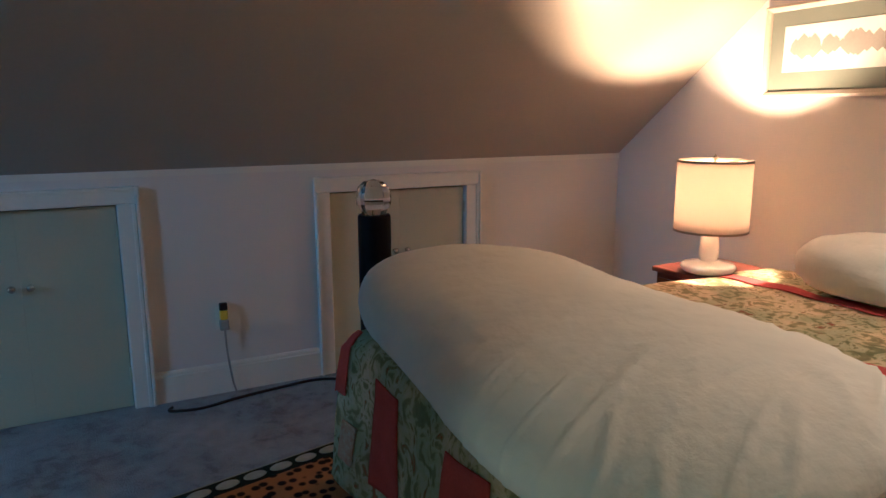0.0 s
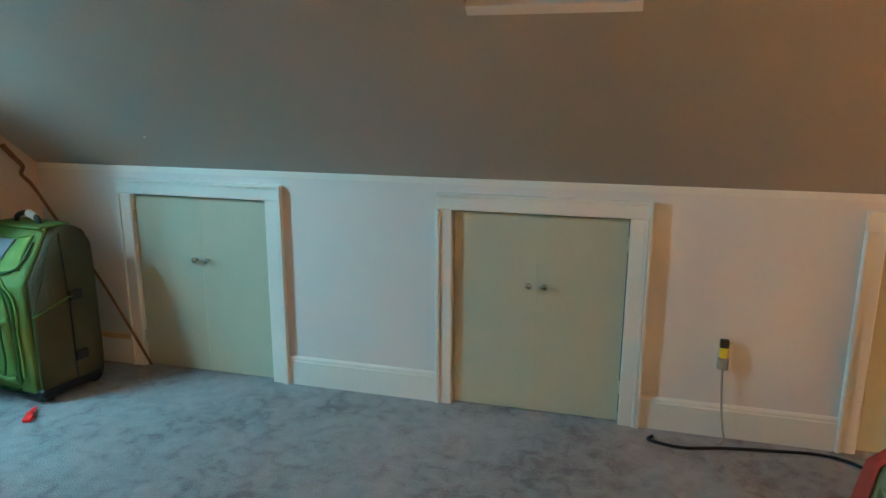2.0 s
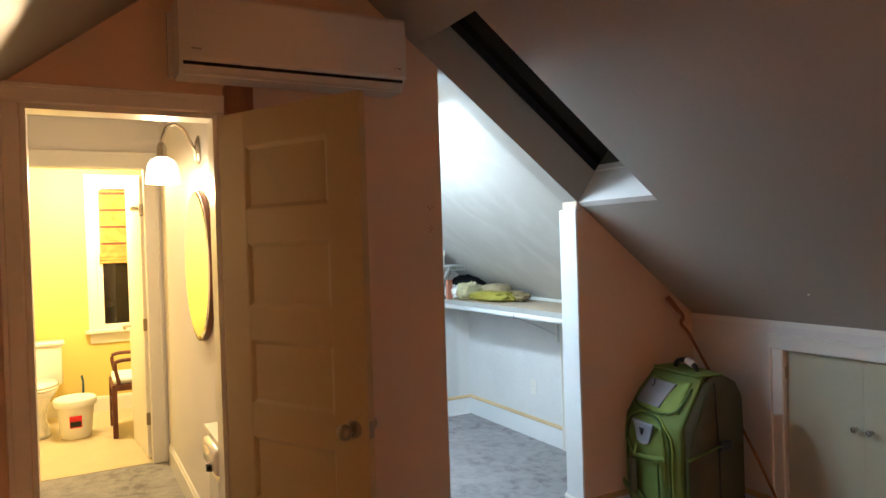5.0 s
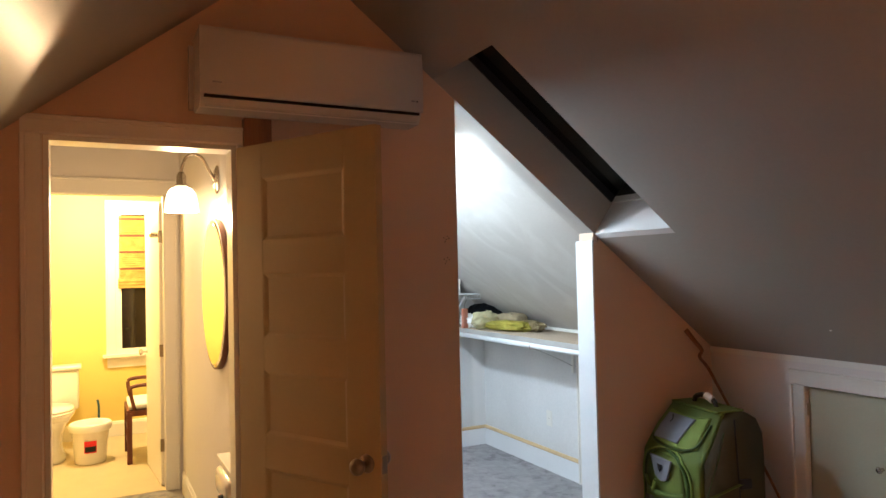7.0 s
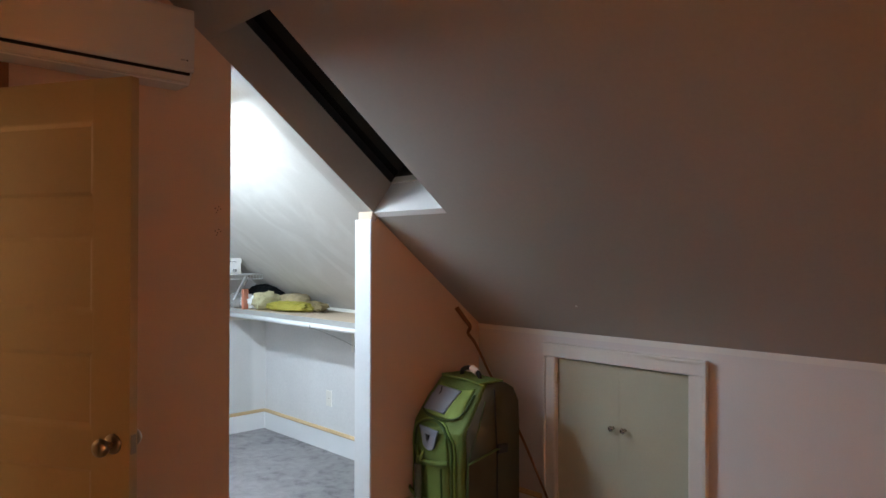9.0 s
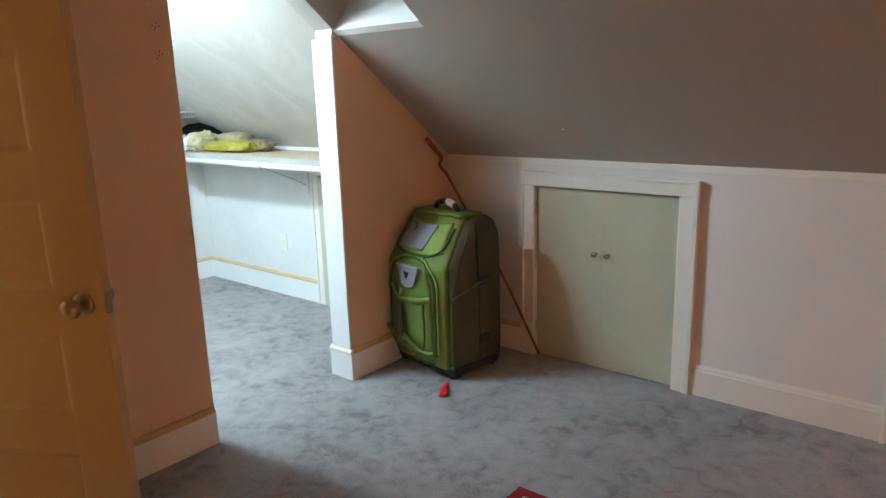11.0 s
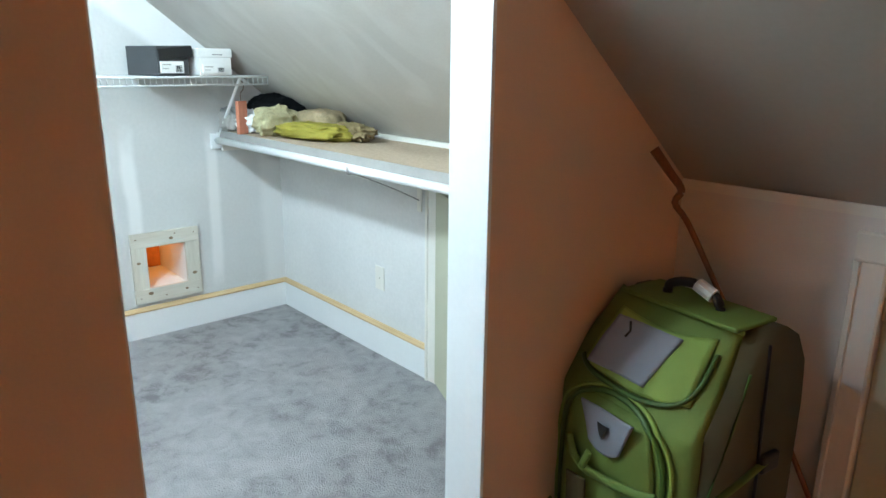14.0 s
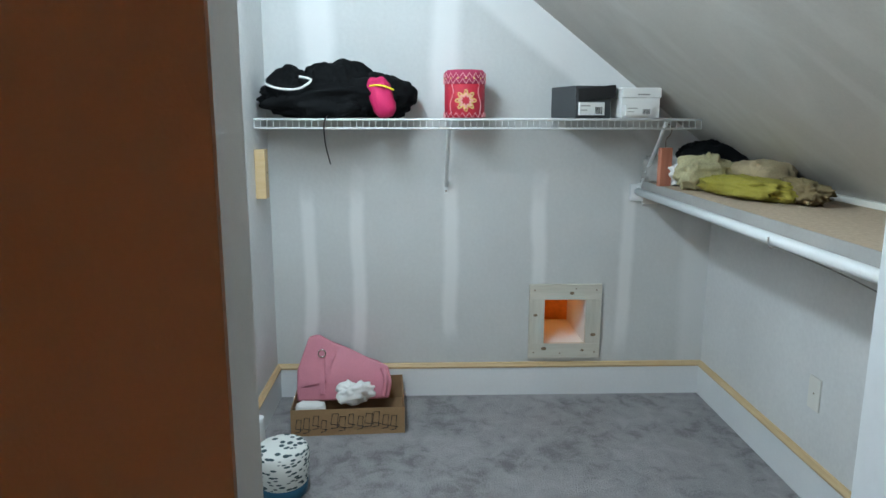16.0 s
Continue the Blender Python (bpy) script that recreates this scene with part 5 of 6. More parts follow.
for a in ((-0.176, 0.176, 0.0, fw), (-0.176, 0.176, 0.372 - fw, 0.372), (-0.176, -0.176 + fw, fw, 0.372 - fw), (0.176 - fw, 0.176, fw, 0.372 - fw)):
    part("frame_board", boxes((0.0005, 0.020, a[0], a[1], a[2], a[3])), M_WASH if a[1] - a[0] > 0.2 else M_WASHZ, ch, bevel=0.0015)
for ny, nz in ((-0.15, 0.03), (-0.15, 0.345), (0.15, 0.03), (0.15, 0.345), (-0.02, 0.025), (0.05, 0.352)):
    part("nail", moved(lathe([(0, 0), (0.0045, 0), (0.003, 0.0015), (0, 0.0015)], 8), Matrix.Translation((0.0202, ny, nz)) @ pose(0, 0, 0, 0, 90, 0)), M_STEEL, ch)
for ny, nz, kr in ((-0.10, 0.05, 0.009), (0.03, 0.33, 0.008), (-0.145, 0.22, 0.007), (0.14, 0.12, 0.009), (0.09, 0.04, 0.006)):
    part("knot", moved(lathe([(0, 0), (kr, 0), (kr * 0.7, 0.0006), (0, 0.0006)], 10, squash=1.5), Matrix.Translation((0.0202, ny, nz)) @ pose(0, 0, 0, 0, 90, 0)), M_KNOT, ch, "brown wood knot")
part("tunnel_wall", boxes((-0.40, -0.001, -0.105, -0.10, 0.07, 0.30)), M_PAPER, ch)
part("tunnel_wall", boxes((-0.40, -0.001, 0.10, 0.105, 0.07, 0.30)), M_PAPER, ch)
part("tunnel_wall", boxes((-0.40, -0.001, -0.10, 0.10, 0.065, 0.07)), M_PAPER, ch)
part("tunnel_wall", boxes((-0.5, -0.1, -0.40, 0.40, 0.60, 0.61)), M_PAPER, ch)
part("liner", sheet(lambda u, v: (-0.42 + 0.03 * math.sin(9 * u + 3 * v) + 0.02 * noise.noise(Vector((u * 6, v * 6, 0))), -0.30 + 0.60 * u, -0.15 + 0.75 * v), 20, 20, 0.01), M_ORANGE, ch, "crumpled orange film", True)
part("backing", boxes((-0.5, -0.49, -0.4, 0.4, -0.19, 0.6), (-0.5, -0.1, -0.41, -0.40, -0.19, 0.6), (-0.5, -0.1, 0.40, 0.41, -0.19, 0.6)), M_PAPER, ch)


def heap(name, at, size, seed, material, label, category, rz=0.0, **k):
    p = put(name, blob(size, seed, **k), material, smooth=True, label=label, category=category)
    p.matrix_basis = pose(*at, 0, 0, rz)
    return p


SZ = 1.352
jk = thing("black_jacket", (CL_X + 0.16, -1.83, SZ), "crumpled black jacket with white piping on the wire shelf", "jacket")
part("cloth", blob((0.30, 0.56, 0.165), 11, 0.20, 1.4, nu=110, nv=56, power=2.8, fold=0.24), M_JACKET, jk, smooth=True)
part("hood", moved(blob((0.24, 0.33, 0.235), 17, 0.20, 1.3, nu=90, nv=48, power=1.9, fold=0.22), pose(-0.01, 0.035, 0.0, 6, 0, 8)), M_JACKET, jk, smooth=True)
part("collar", moved(blob((0.25, 0.20, 0.20), 23, 0.22, 1.3, nu=70, nv=40, power=2.1, fold=0.2), pose(0.01, -0.175, 0.0, -5, 0, 0)), M_JACKET, jk, smooth=True)
part("sleeve", moved(blob((0.22, 0.26, 0.185), 5, 0.20, 1.3, nu=70, nv=40, power=2.2, fold=0.18), pose(-0.03, 0.215, 0.0, -9, 0, 0)), M_JACKET, jk, smooth=True)
part("cuff", moved(blob((0.10, 0.19, 0.07), 29, 0.22, 1.4, nu=50, nv=30, fold=0.1), pose(0.115, 0.06, 0.0, 4, 0, -14)), M_JACKET, jk, smooth=True)
part("piping", tube(curve_pts([(0.150, -0.24, 0.135), (0.175, -0.19, 0.118), (0.190, -0.13, 0.112), (0.190, -0.085, 0.12), (0.175, -0.05, 0.150), (0.150, -0.10, 0.165)], 8), 0.005), M_PAPER, jk, "white piping", True)
part("lining", moved(blob((0.13, 0.10, 0.17), 8, 0.10, 1.2, nu=48, nv=28, fold=0.05, power=3.0), pose(0.10, 0.255, 0.0) @ pose(0, 0, 0, 16, 0, 0)), M_MAGENTA, jk, "magenta lining", True)
part("lining_edge", tube(curve_pts([(0.150, 0.185, 0.128), (0.172, 0.235, 0.130), (0.160, 0.285, 0.112)], 6), 0.004), M_YELPL, jk, "yellow edging")
part("drawcord", tube(curve_pts([(0.12, 0.03, 0.02), (0.172, 0.0, -0.01), (0.174, 0.0, -0.10), (0.176, 0.02, -0.19)], 8), 0.003), M_BLACKPL, jk, "hanging black cord")


def tin():
    t = thing("red_tin", (CL_X + 0.17, -1.245, SZ), "round red embroidered box with a flower medallion", "box")
    r, h = 0.087, 0.20
    part("body", lathe([(0, 0), (r - 0.004, 0), (r, 0.006), (r, h * 0.70), (r - 0.002, h * 0.71)], 48), mat("red_brocade", (0.52, 0.02, 0.04), 0.6, 0.35, 40, 0.5, 200, col2=(0.36, 0.01, 0.04)), t, smooth=True)
    part("lid", lathe([(r - 0.002, h * 0.71), (r + 0.003, h * 0.72), (r + 0.003, h * 0.93), (r - 0.01, h), (0, h + 0.004)], 48), mat("magenta_brocade", (0.45, 0.03, 0.10), 0.6, 0.35, 40, 0.5, 200, col2=(0.30, 0.02, 0.07)), t, "magenta lid", True)
    gold = mat("gold_thread", (0.70, 0.50, 0.18), 0.5, 0.15, 30, 0.3)
    pinkt = mat("pink_thread", (0.80, 0.40, 0.42), 0.6, 0.15, 30, 0.3)

    def curved(pts, rad, material, name):
        part(name, tube([((r + 0.003) * math.cos(a), (r + 0.003) * math.sin(a), z) for a, z in pts], rad, 5), material, t)
    for c0, wv, rad in ((0.76, 0.010, 0.0022), (0.88, 0.010, 0.0022), (0.06, 0.010, 0.002)):
        curved([(k * 2 * math.pi / 40, h * c0 + (wv if k % 2 else -wv)) for k in range(41)], rad, pinkt, "zigzag")
    for rr, m, n in ((0.045, gold, 8), (0.030, pinkt, 8)):
        pts = []
        for k in range(65):
            a = 2 * math.pi * k / 64
            q = rr * (0.75 + 0.25 * math.cos(n * a))
            pts.append((q * math.cos(a) / r, h * 0.36 + q * math.sin(a)))
        curved(pts, 0.0035 if rr > 0.04 else 0.0025, m, "medallion_ring")
    for k in range(8):
        a = 2 * math.pi * k / 8
        cx, cz = 0.026 * math.cos(a) / r, h * 0.36 + 0.026 * math.sin(a)
        part("petal", moved(lathe([(0, 0), (0.009, 0), (0.006, 0.003), (0, 0.003)], 8), Matrix.Translation(((r - 0.001) * math.cos(cx), (r - 0.001) * math.sin(cx), cz)) @ pose(0, 0, 0, 0, 90, math.degrees(cx))), gold, t)
    for sgn in (-1, 1):
        a0 = sgn * 0.72
        curved([(a0 + sgn * 0.1 * math.sin(q * 0.9), h * 0.10 + q * 0.017) for q in range(8)], 0.002, pinkt, "tendril")
    for k in range(16):
        a = k * 2 * math.pi / 16
        part("stud", moved(lathe([(0, 0), (0.005, 0), (0.003, 0.003), (0, 0.003)], 7), Matrix.Translation(((r + 0.002) * math.cos(a), (r + 0.002) * math.sin(a), h * 0.82)) @ pose(0, 0, 0, 0, 90, math.degrees(a))), gold, t)


tin()


def shoe_box(at, size, material, label, rz, lid_tilt=0.0, lid_material=None):
    b = thing("shoe_box", at, label, "box", "shoe boxes", rz=rz)
    sx, sy, sz = size
    part("body", moved(rbox(sx, sy, sz * 0.86, 0.002, 1), Matrix()), material, b)
    part("lid", moved(rbox(sx + 0.008, sy + 0.008, sz * 0.34, 0.003, 1), pose(0.002 + 0.001 * lid_tilt, 0.004 * lid_tilt, sz * 0.67 - 0.0045 * lid_tilt, lid_tilt, 0, -0.8 * lid_tilt)), lid_material or material, b)
    part("label", boxes((sx / 2 + 0.0005, sx / 2 + 0.0135, -sy * 0.42, sy * 0.28, 0.012, sz * 0.42)), M_PAPER, b, "white printed label")
    bm = bmesh.new()
    for k in range(9):
        y = sy * 0.02 + k * sy * 0.022
        box(bm, sx / 2 + 0.0136, sx / 2 + 0.0142, y, y + sy * (0.008 + 0.008 * (k % 3) / 2), 0.017, sz * 0.30)
    part("barcode", bm, M_BLACKPL, b)
    part("text_line", boxes((sx / 2 + 0.0136, sx / 2 + 0.0142, -sy * 0.38, -sy * 0.12, sz * 0.31, sz * 0.345), (sx / 2 + 0.0136, sx / 2 + 0.0142, -sy * 0.38, -sy * 0.20, sz * 0.20, sz * 0.225)), M_GREYPL, b)
    bm = bmesh.new()
    for k in range(5):
        box(bm, sx / 2 + 0.0070, sx / 2 + 0.0078, -sy * 0.10 + k * sy * 0.065, -sy * 0.10 + k * sy * 0.065 + 0.006, sz * 0.76, sz * 0.80)
    part("lid_mark", bm, M_GREYPL if material is not M_PAPER else M_BLACKPL, b)
    return b


shoe_box((CL_X + 0.15, -0.735, SZ), (0.25, 0.165, 0.155), M_GREYBOX, "dark grey shoe box with a skewed lid on the wire shelf", 13, 6, M_BLACKPL)
wb = shoe_box((CL_X + 0.15, -0.515, SZ), (0.26, 0.165, 0.125), M_PAPER, "white shoe box on the wire shelf", 4)
part("sticker", boxes((0.1380, 0.1386, -0.068, -0.052, 0.035, 0.047)), M_YELPL, wb, "yellow round sticker")

# clothes and bits on the board shelf
heap("folded_black_cloth", (-2.33, -0.10, BZ), (0.30, 0.36, 0.19), 21, M_JACKET, "black folded garment under the wire shelf", "clothes", rough=0.12, fold=0.2, nu=60, nv=30)
heap("white_cloth", (-2.28, -0.24, BZ), (0.26, 0.24, 0.11), 22, M_PAPER, "crumpled white garment on the board shelf", "clothes", rough=0.2, fold=0.35, nu=70, nv=36)
heap("checked_cloth", (-2.42, -0.36, BZ), (0.10, 0.10, 0.12), 27, M_GREYPL, "grey checked cloth bunched against the wall", "clothes", rough=0.2, fold=0.3)
heap("cream_cloth", (-2.08, -0.27, BZ), (0.13, 0.22, 0.135), 23, mat("cream_cloth", (0.42, 0.38, 0.22), 0.8, 0.3, 14, 0.5, 120), "crumpled cream patterned scarf on the board shelf", "scarf", rough=0.22, fold=0.28, freq=1.9, nu=80, nv=40)
heap("tan_cloth", (-1.93, -0.10, BZ), (0.25, 0.18, 0.13), 24, M_KHAKI, "folded tan cloth bag on the board shelf", "bag", rough=0.10, fold=0.14, power=3.4, freq=2.0, nu=60, nv=30)
heap("olive_bag", (-1.82, -0.21, BZ), (0.42, 0.19, 0.075), 25, M_OLIVE, "olive yellow cloth bag lying on the board shelf", "bag", rz=12, rough=0.2, fold=0.3, freq=2.2, nu=70, nv=34)
heap("brown_strap_bag", (-1.68, -0.09, BZ), (0.34, 0.10, 0.075), 26, mat("brown_webbing", (0.20, 0.15, 0.07), 0.8, 0.3, 11, 0.5, 120), "brown strap of a cloth bag on the shelf", "bag", rz=-8, rough=0.25, fold=0.4, nu=60, nv=30)
ck = thing("cedar_hanger", (-2.23, -0.385, BZ + 0.001), "red cedar block with a wire hook", "cedar block", rz=20)
part("block", moved(rbox(0.022, 0.062, 0.165, 0.004), Matrix()), M_CEDAR, ck)
part("hook", tube(curve_pts([(0, 0, 0.165), (0, 0, 0.20), (0, 0.02, 0.22), (0, 0.025, 0.25), (0, 0.0, 0.265), (0, -0.012, 0.25)], 6), 0.0022), M_STEEL, ck)


def cardboard_tray():
    b = thing("cardboard_tray", (-2.26, -1.765, 0), "open cardboard box lid printed with black outline shapes", "box", rz=3)
    sx, sy, h, t = 0.38, 0.49, 0.12, 0.004
    part("bottom", boxes((-sx / 2, sx / 2, -sy / 2, sy / 2, 0, t)), M_CARD, b)
    for a in ((-sx / 2, -sx / 2 + t, -sy / 2, sy / 2), (sx / 2 - t, sx / 2, -sy / 2, sy / 2), (-sx / 2 + t, sx / 2 - t, -sy / 2, -sy / 2 + t), (-sx / 2 + t, sx / 2 - t, sy / 2 - t, sy / 2)):
        part("side", boxes((*a, t, h)), M_CARD, b)
    bm = bmesh.new()
    rnd = random.Random(4)
    y = -sy / 2 + 0.02
    while y < sy / 2 - 0.06:
        z = rnd.uniform(0.012, 0.036)
        w, hh = rnd.uniform(0.032, 0.05), rnd.uniform(0.05, 0.072)
        p = [(sx / 2 + 0.001, y + 0.6 * q, z + r) for q, r in ((0, 0), (w, 0.004), (w * 1.2, hh), (w * 0.3, hh), (0, hh * 0.3), (w * 1.4, hh * 0.2))]
        tube(p, 0.0019, 4, bm)
        y += rnd.uniform(0.030, 0.044)
    part("print", bm, M_BLACKPL, b, "black printed outlines")


cardboard_tray()
hb = thing("pink_handbag", (-2.28, -1.80, 0.006), "pink leather handbag lying in a cardboard box lid", "handbag", rz=4)


BAG = pose(-0.03, 0.012, 0.022, 0, -20, 0)
g = prism([(-0.22, 0.03), (-0.22, 0.17), (-0.165, 0.325), (-0.12, 0.335), (0.01, 0.255), (0.15, 0.205), (0.20, 0.175), (0.215, 0.10), (0.20, 0.03)], -0.055, 0.065, 0)
bmesh.ops.bevel(g, geom=g.edges[:], offset=0.014, segments=3, affect="EDGES", profile=0.6)
part("body", moved(g, BAG), M_PINK, hb, smooth=True)
part("flap", moved(prism([(-0.208, 0.18), (-0.16, 0.315), (-0.115, 0.325), (-0.035, 0.27), (-0.09, 0.12), (-0.19, 0.10)], 0.066, 0.074, 0), BAG), M_PINK, hb, "folded pink flap", bevel=0.003)
part("side_fold", moved(tube(curve_pts([(0.068, 0.17, 0.17), (0.078, 0.185, 0.12), (0.070, 0.175, 0.04)], 8), 0.011, 8), BAG), M_PINK, hb, smooth=True)
part("strap", moved(boxes((0.0745, 0.080, -0.115, -0.093, 0.06, 0.235)), BAG), M_PINK, hb, "pink strap with a ring", bevel=0.002)
part("ring", moved(tube([(0.084, -0.104 + 0.017 * math.cos(a * math.pi / 8), 0.245 + 0.017 * math.sin(a * math.pi / 8)) for a in range(17)], 0.0032), BAG), M_CHROME, hb, "metal ring")
heap("white_tissue", (-2.16, -1.735, 0.115), (0.10, 0.15, 0.085), 33, M_PAPER, "crumpled white tissue paper on the handbag", "tissue", rz=30, rough=0.42, fold=0.22, freq=1.3, nu=60, nv=30)
heap("white_paper_slip", (-2.11, -1.92, 0.06), (0.06, 0.13, 0.075), 34, M_PAPER, "folded white paper slip in the box lid", "paper", rough=0.1, power=4)

# patterned bag on the closet floor by the jamb, and bits on the side wall
pb = thing("patterned_bag", (-1.62, -1.945, 0), "white cloth bag printed with dark leaf spots", "bag", rz=0)
pm = leaf_mat()
part("cloth", lathe([(0, 0.012), (0.084, 0.012), (0.098, 0.05), (0.108, 0.12), (0.106, 0.165), (0.094, 0.182), (0.05, 0.186), (0, 0.180)], 40, squash=0.9), pm, pb, smooth=True)
part("base", lathe([(0, 0), (0.088, 0), (0.095, 0.008), (0.100, 0.050), (0.094, 0.052), (0.082, 0.011), (0, 0.011)], 40, squash=0.9), M_BLUE, pb, "blue cloth base", True)
wr = thing("white_paper_roll", (-1.76, -2.05, 0), "white paper roll standing against the closet wall", "paper roll")
part("roll", moved(lathe([(0, 0), (0.018, 0), (0.032, 0.21), (0.034, 0.225), (0.03, 0.225), (0, 0.20)], 16), pose(0, 0, 0, 6, 0, 0)), M_PAPER, wr, smooth=True)
wblk = thing("wood_block", (-2.26, CL_L, 1.12), "small raw pine block screwed to the closet wall", "block")
part("block", boxes((-0.03, 0.03, 0.0005, 0.045, -0.11, 0.10)), M_PINE, wblk, bevel=0.003)
part("screw", moved(lathe([(0, 0), (0.005, 0), (0, 0.003)], 8), Matrix.Translation((0, 0.045, 0.0)) @ pose(0, 0, 0, -90, 0, 0)), M_STEEL, wblk)
co = thing("wall_socket", (-1.53, CL_Y, 0.40), "white blank socket plate on the low closet wall", "socket")
part("plate", boxes((-0.035, 0.035, -0.006, -0.0005, -0.06, 0.06)), M_TRIM, co, bevel=0.002)
part("screw", moved(lathe([(0, 0), (0.004, 0), (0, 0.002)], 8), Matrix.Translation((0, -0.006, 0.0)) @ pose(0, 0, 0, 90, 0, 0)), M_STEEL, co)

# closet tube lamp, hanging on two short rods
ct = thing("tube_lamp", CLOSET_AT, "lit white tube lamp in a narrow batten under the closet ceiling", "lamp")
part("batten", boxes((-TUBE_L / 2 - 0.03, TUBE_L / 2 + 0.03, -0.03, 0.03, 0.088, 0.125)), M_CERAMIC, ct, "white enamel batten", bevel=0.004)
# unseen hood added above the tube to cut the ceiling's hot spot
part("ceiling_shield", prism([(-0.17, 0.062), (0, 0.086), (0.17, 0.062), (0.17, 0.064), (0, 0.0885), (-0.17, 0.064)], -TUBE_L / 2 - 0.03, TUBE_L / 2 + 0.03, 0), M_CERAMIC, ct, "unseen white enamel hood, added to keep light off the ceiling")
part("tube", moved(lathe([(0, 0), (0.013, 0), (0.013, TUBE_L), (0, TUBE_L)], 16), pose(-TUBE_L / 2, 0, 0.052, 0, 90, 0)), M_BULB, ct, "glowing white glass tube", True)
for sx in (-1, 1):
    part("lamp_holder", boxes((sx * (TUBE_L / 2 + 0.012) - 0.01, sx * (TUBE_L / 2 + 0.012) + 0.01, -0.014, 0.014, 0.035, 0.084)), M_CERAMIC, ct)
    part("rod", tube([(sx * 0.4, 0, 0.124), (sx * 0.4, 0, zs(CLOSET_AT[1]) + CL_UP - CLOSET_AT[2] + 0.01)], 0.004), M_STEEL, ct)

# ---- hall and bathroom things ----
mi = thing("wall_mirror", (-0.86, HY, 1.47), "round frameless mirror hanging on the hall wall", "mirror")
mm = pose(0, -0.004, 0, 90, 0, 0)
part("backing", moved(lathe([(0, 0), (0.386, 0), (0.386, 0.026), (0, 0.026)], 72, squash=1.0), mm), M_DARKWOOD, mi, "dark backing edge")
part("glass", moved(lathe([(0.376, 0.0265), (0.36, 0.031), (0, 0.031)], 72), mm), M_MIRROR, mi, "mirror glass", False)


def sconce():
    s = thing("wall_sconce", (-0.85, HY, 2.06), "lit nickel wall lamp with a white bell shade", "lamp")
    part("wall_plate", moved(lathe([(0, 0), (0.055, 0), (0.055, 0.006), (0.035, 0.018), (0, 0.018)], 32, squash=1.35), pose(0, -0.001, 0, 90, 0, 0)), M_CHROME, s, smooth=True)
    part("arm", tube(curve_pts([(0, -0.015, -0.01), (0, -0.045, 0.05), (0, -0.075, 0.105), (0, -0.115, 0.125), (0, -0.155, 0.105), (0, -0.175, 0.05), (0, -0.178, 0.02)], 8), 0.008, 10), M_CHROME, s, smooth=True)
    part("socket", lathe([(0, 0.03), (0.014, 0.03), (0.024, 0.01), (0.024, -0.03), (0.032, -0.035), (0.032, -0.045), (0, -0.045)], 24, (0, -0.178, 0)), M_CHROME, s, smooth=True)
    part("shade", lathe([(0.030, -0.045), (0.052, -0.054), (0.068, -0.078), (0.077, -0.12), (0.083, -0.172), (0.079, -0.172), (0.073, -0.12), (0.064, -0.082), (0.049, -0.060), (0.030, -0.05)], 32, (0, -0.178, 0)), M_SCONCE, s, "glowing white bell glass", True)


sconce()

he = thing("wall_heater", (-0.24, HY, 0.60), "white rounded wall heater with a dark control knob", "heater")
part("case", moved(rbox(0.30, 0.10, 0.12, 0.03, 4), pose(-0.02, -0.053, 0)), M_CERAMIC, he, smooth=True)
part("top_board", boxes((-0.25, 0.12, -0.08, -0.001, 0.125, 0.145)), M_TRIM, he, bevel=0.003)
part("case_lower", moved(rbox(0.26, 0.08, 0.40, 0.02, 3), pose(-0.02, -0.043, -0.41)), M_CERAMIC, he)
part("control_knob", moved(lathe([(0, 0), (0.02, 0), (0.016, 0.02), (0, 0.02)], 16), pose(0.05, -0.102, 0.03, 90, 0, 0)), M_BLACKPL, he)
part("status_lamp", moved(lathe([(0, 0), (0.008, 0), (0.006, 0.005), (0, 0.005)], 10), pose(0.0, -0.102, 0.03, 90, 0, 0)), M_RED, he)

bd = thing("bathroom_door", (BX - 0.10, -2.705, 0.01), "cream painted bathroom door standing open", "door", rz=184)
part("leaf", boxes((0, 0.70, -0.0175, 0.0175, 0, 2.10)), M_TRIM, bd, bevel=0.002)
for zz in (0.25, 0.95, 1.80):
    part("hinge", boxes((-0.012, 0.002, -0.03, 0.022, zz, zz + 0.09)), M_STEEL, bd)
part("knob", moved(lathe([(0.010, 0.0), (0.010, 0.03), (0.026, 0.04), (0.026, 0.06), (0, 0.066)], 20), pose(0.63, 0.0175, 0.93, -90, 0, 0)), M_CHROME, bd, smooth=True)
part("robe_hook", moved(lathe([(0, 0), (0.02, 0.0), (0.02, 0.05), (0, 0.06)], 14), pose(0.06, 0.018, 1.86, -90, 0, 0)), M_CHROME, bd)


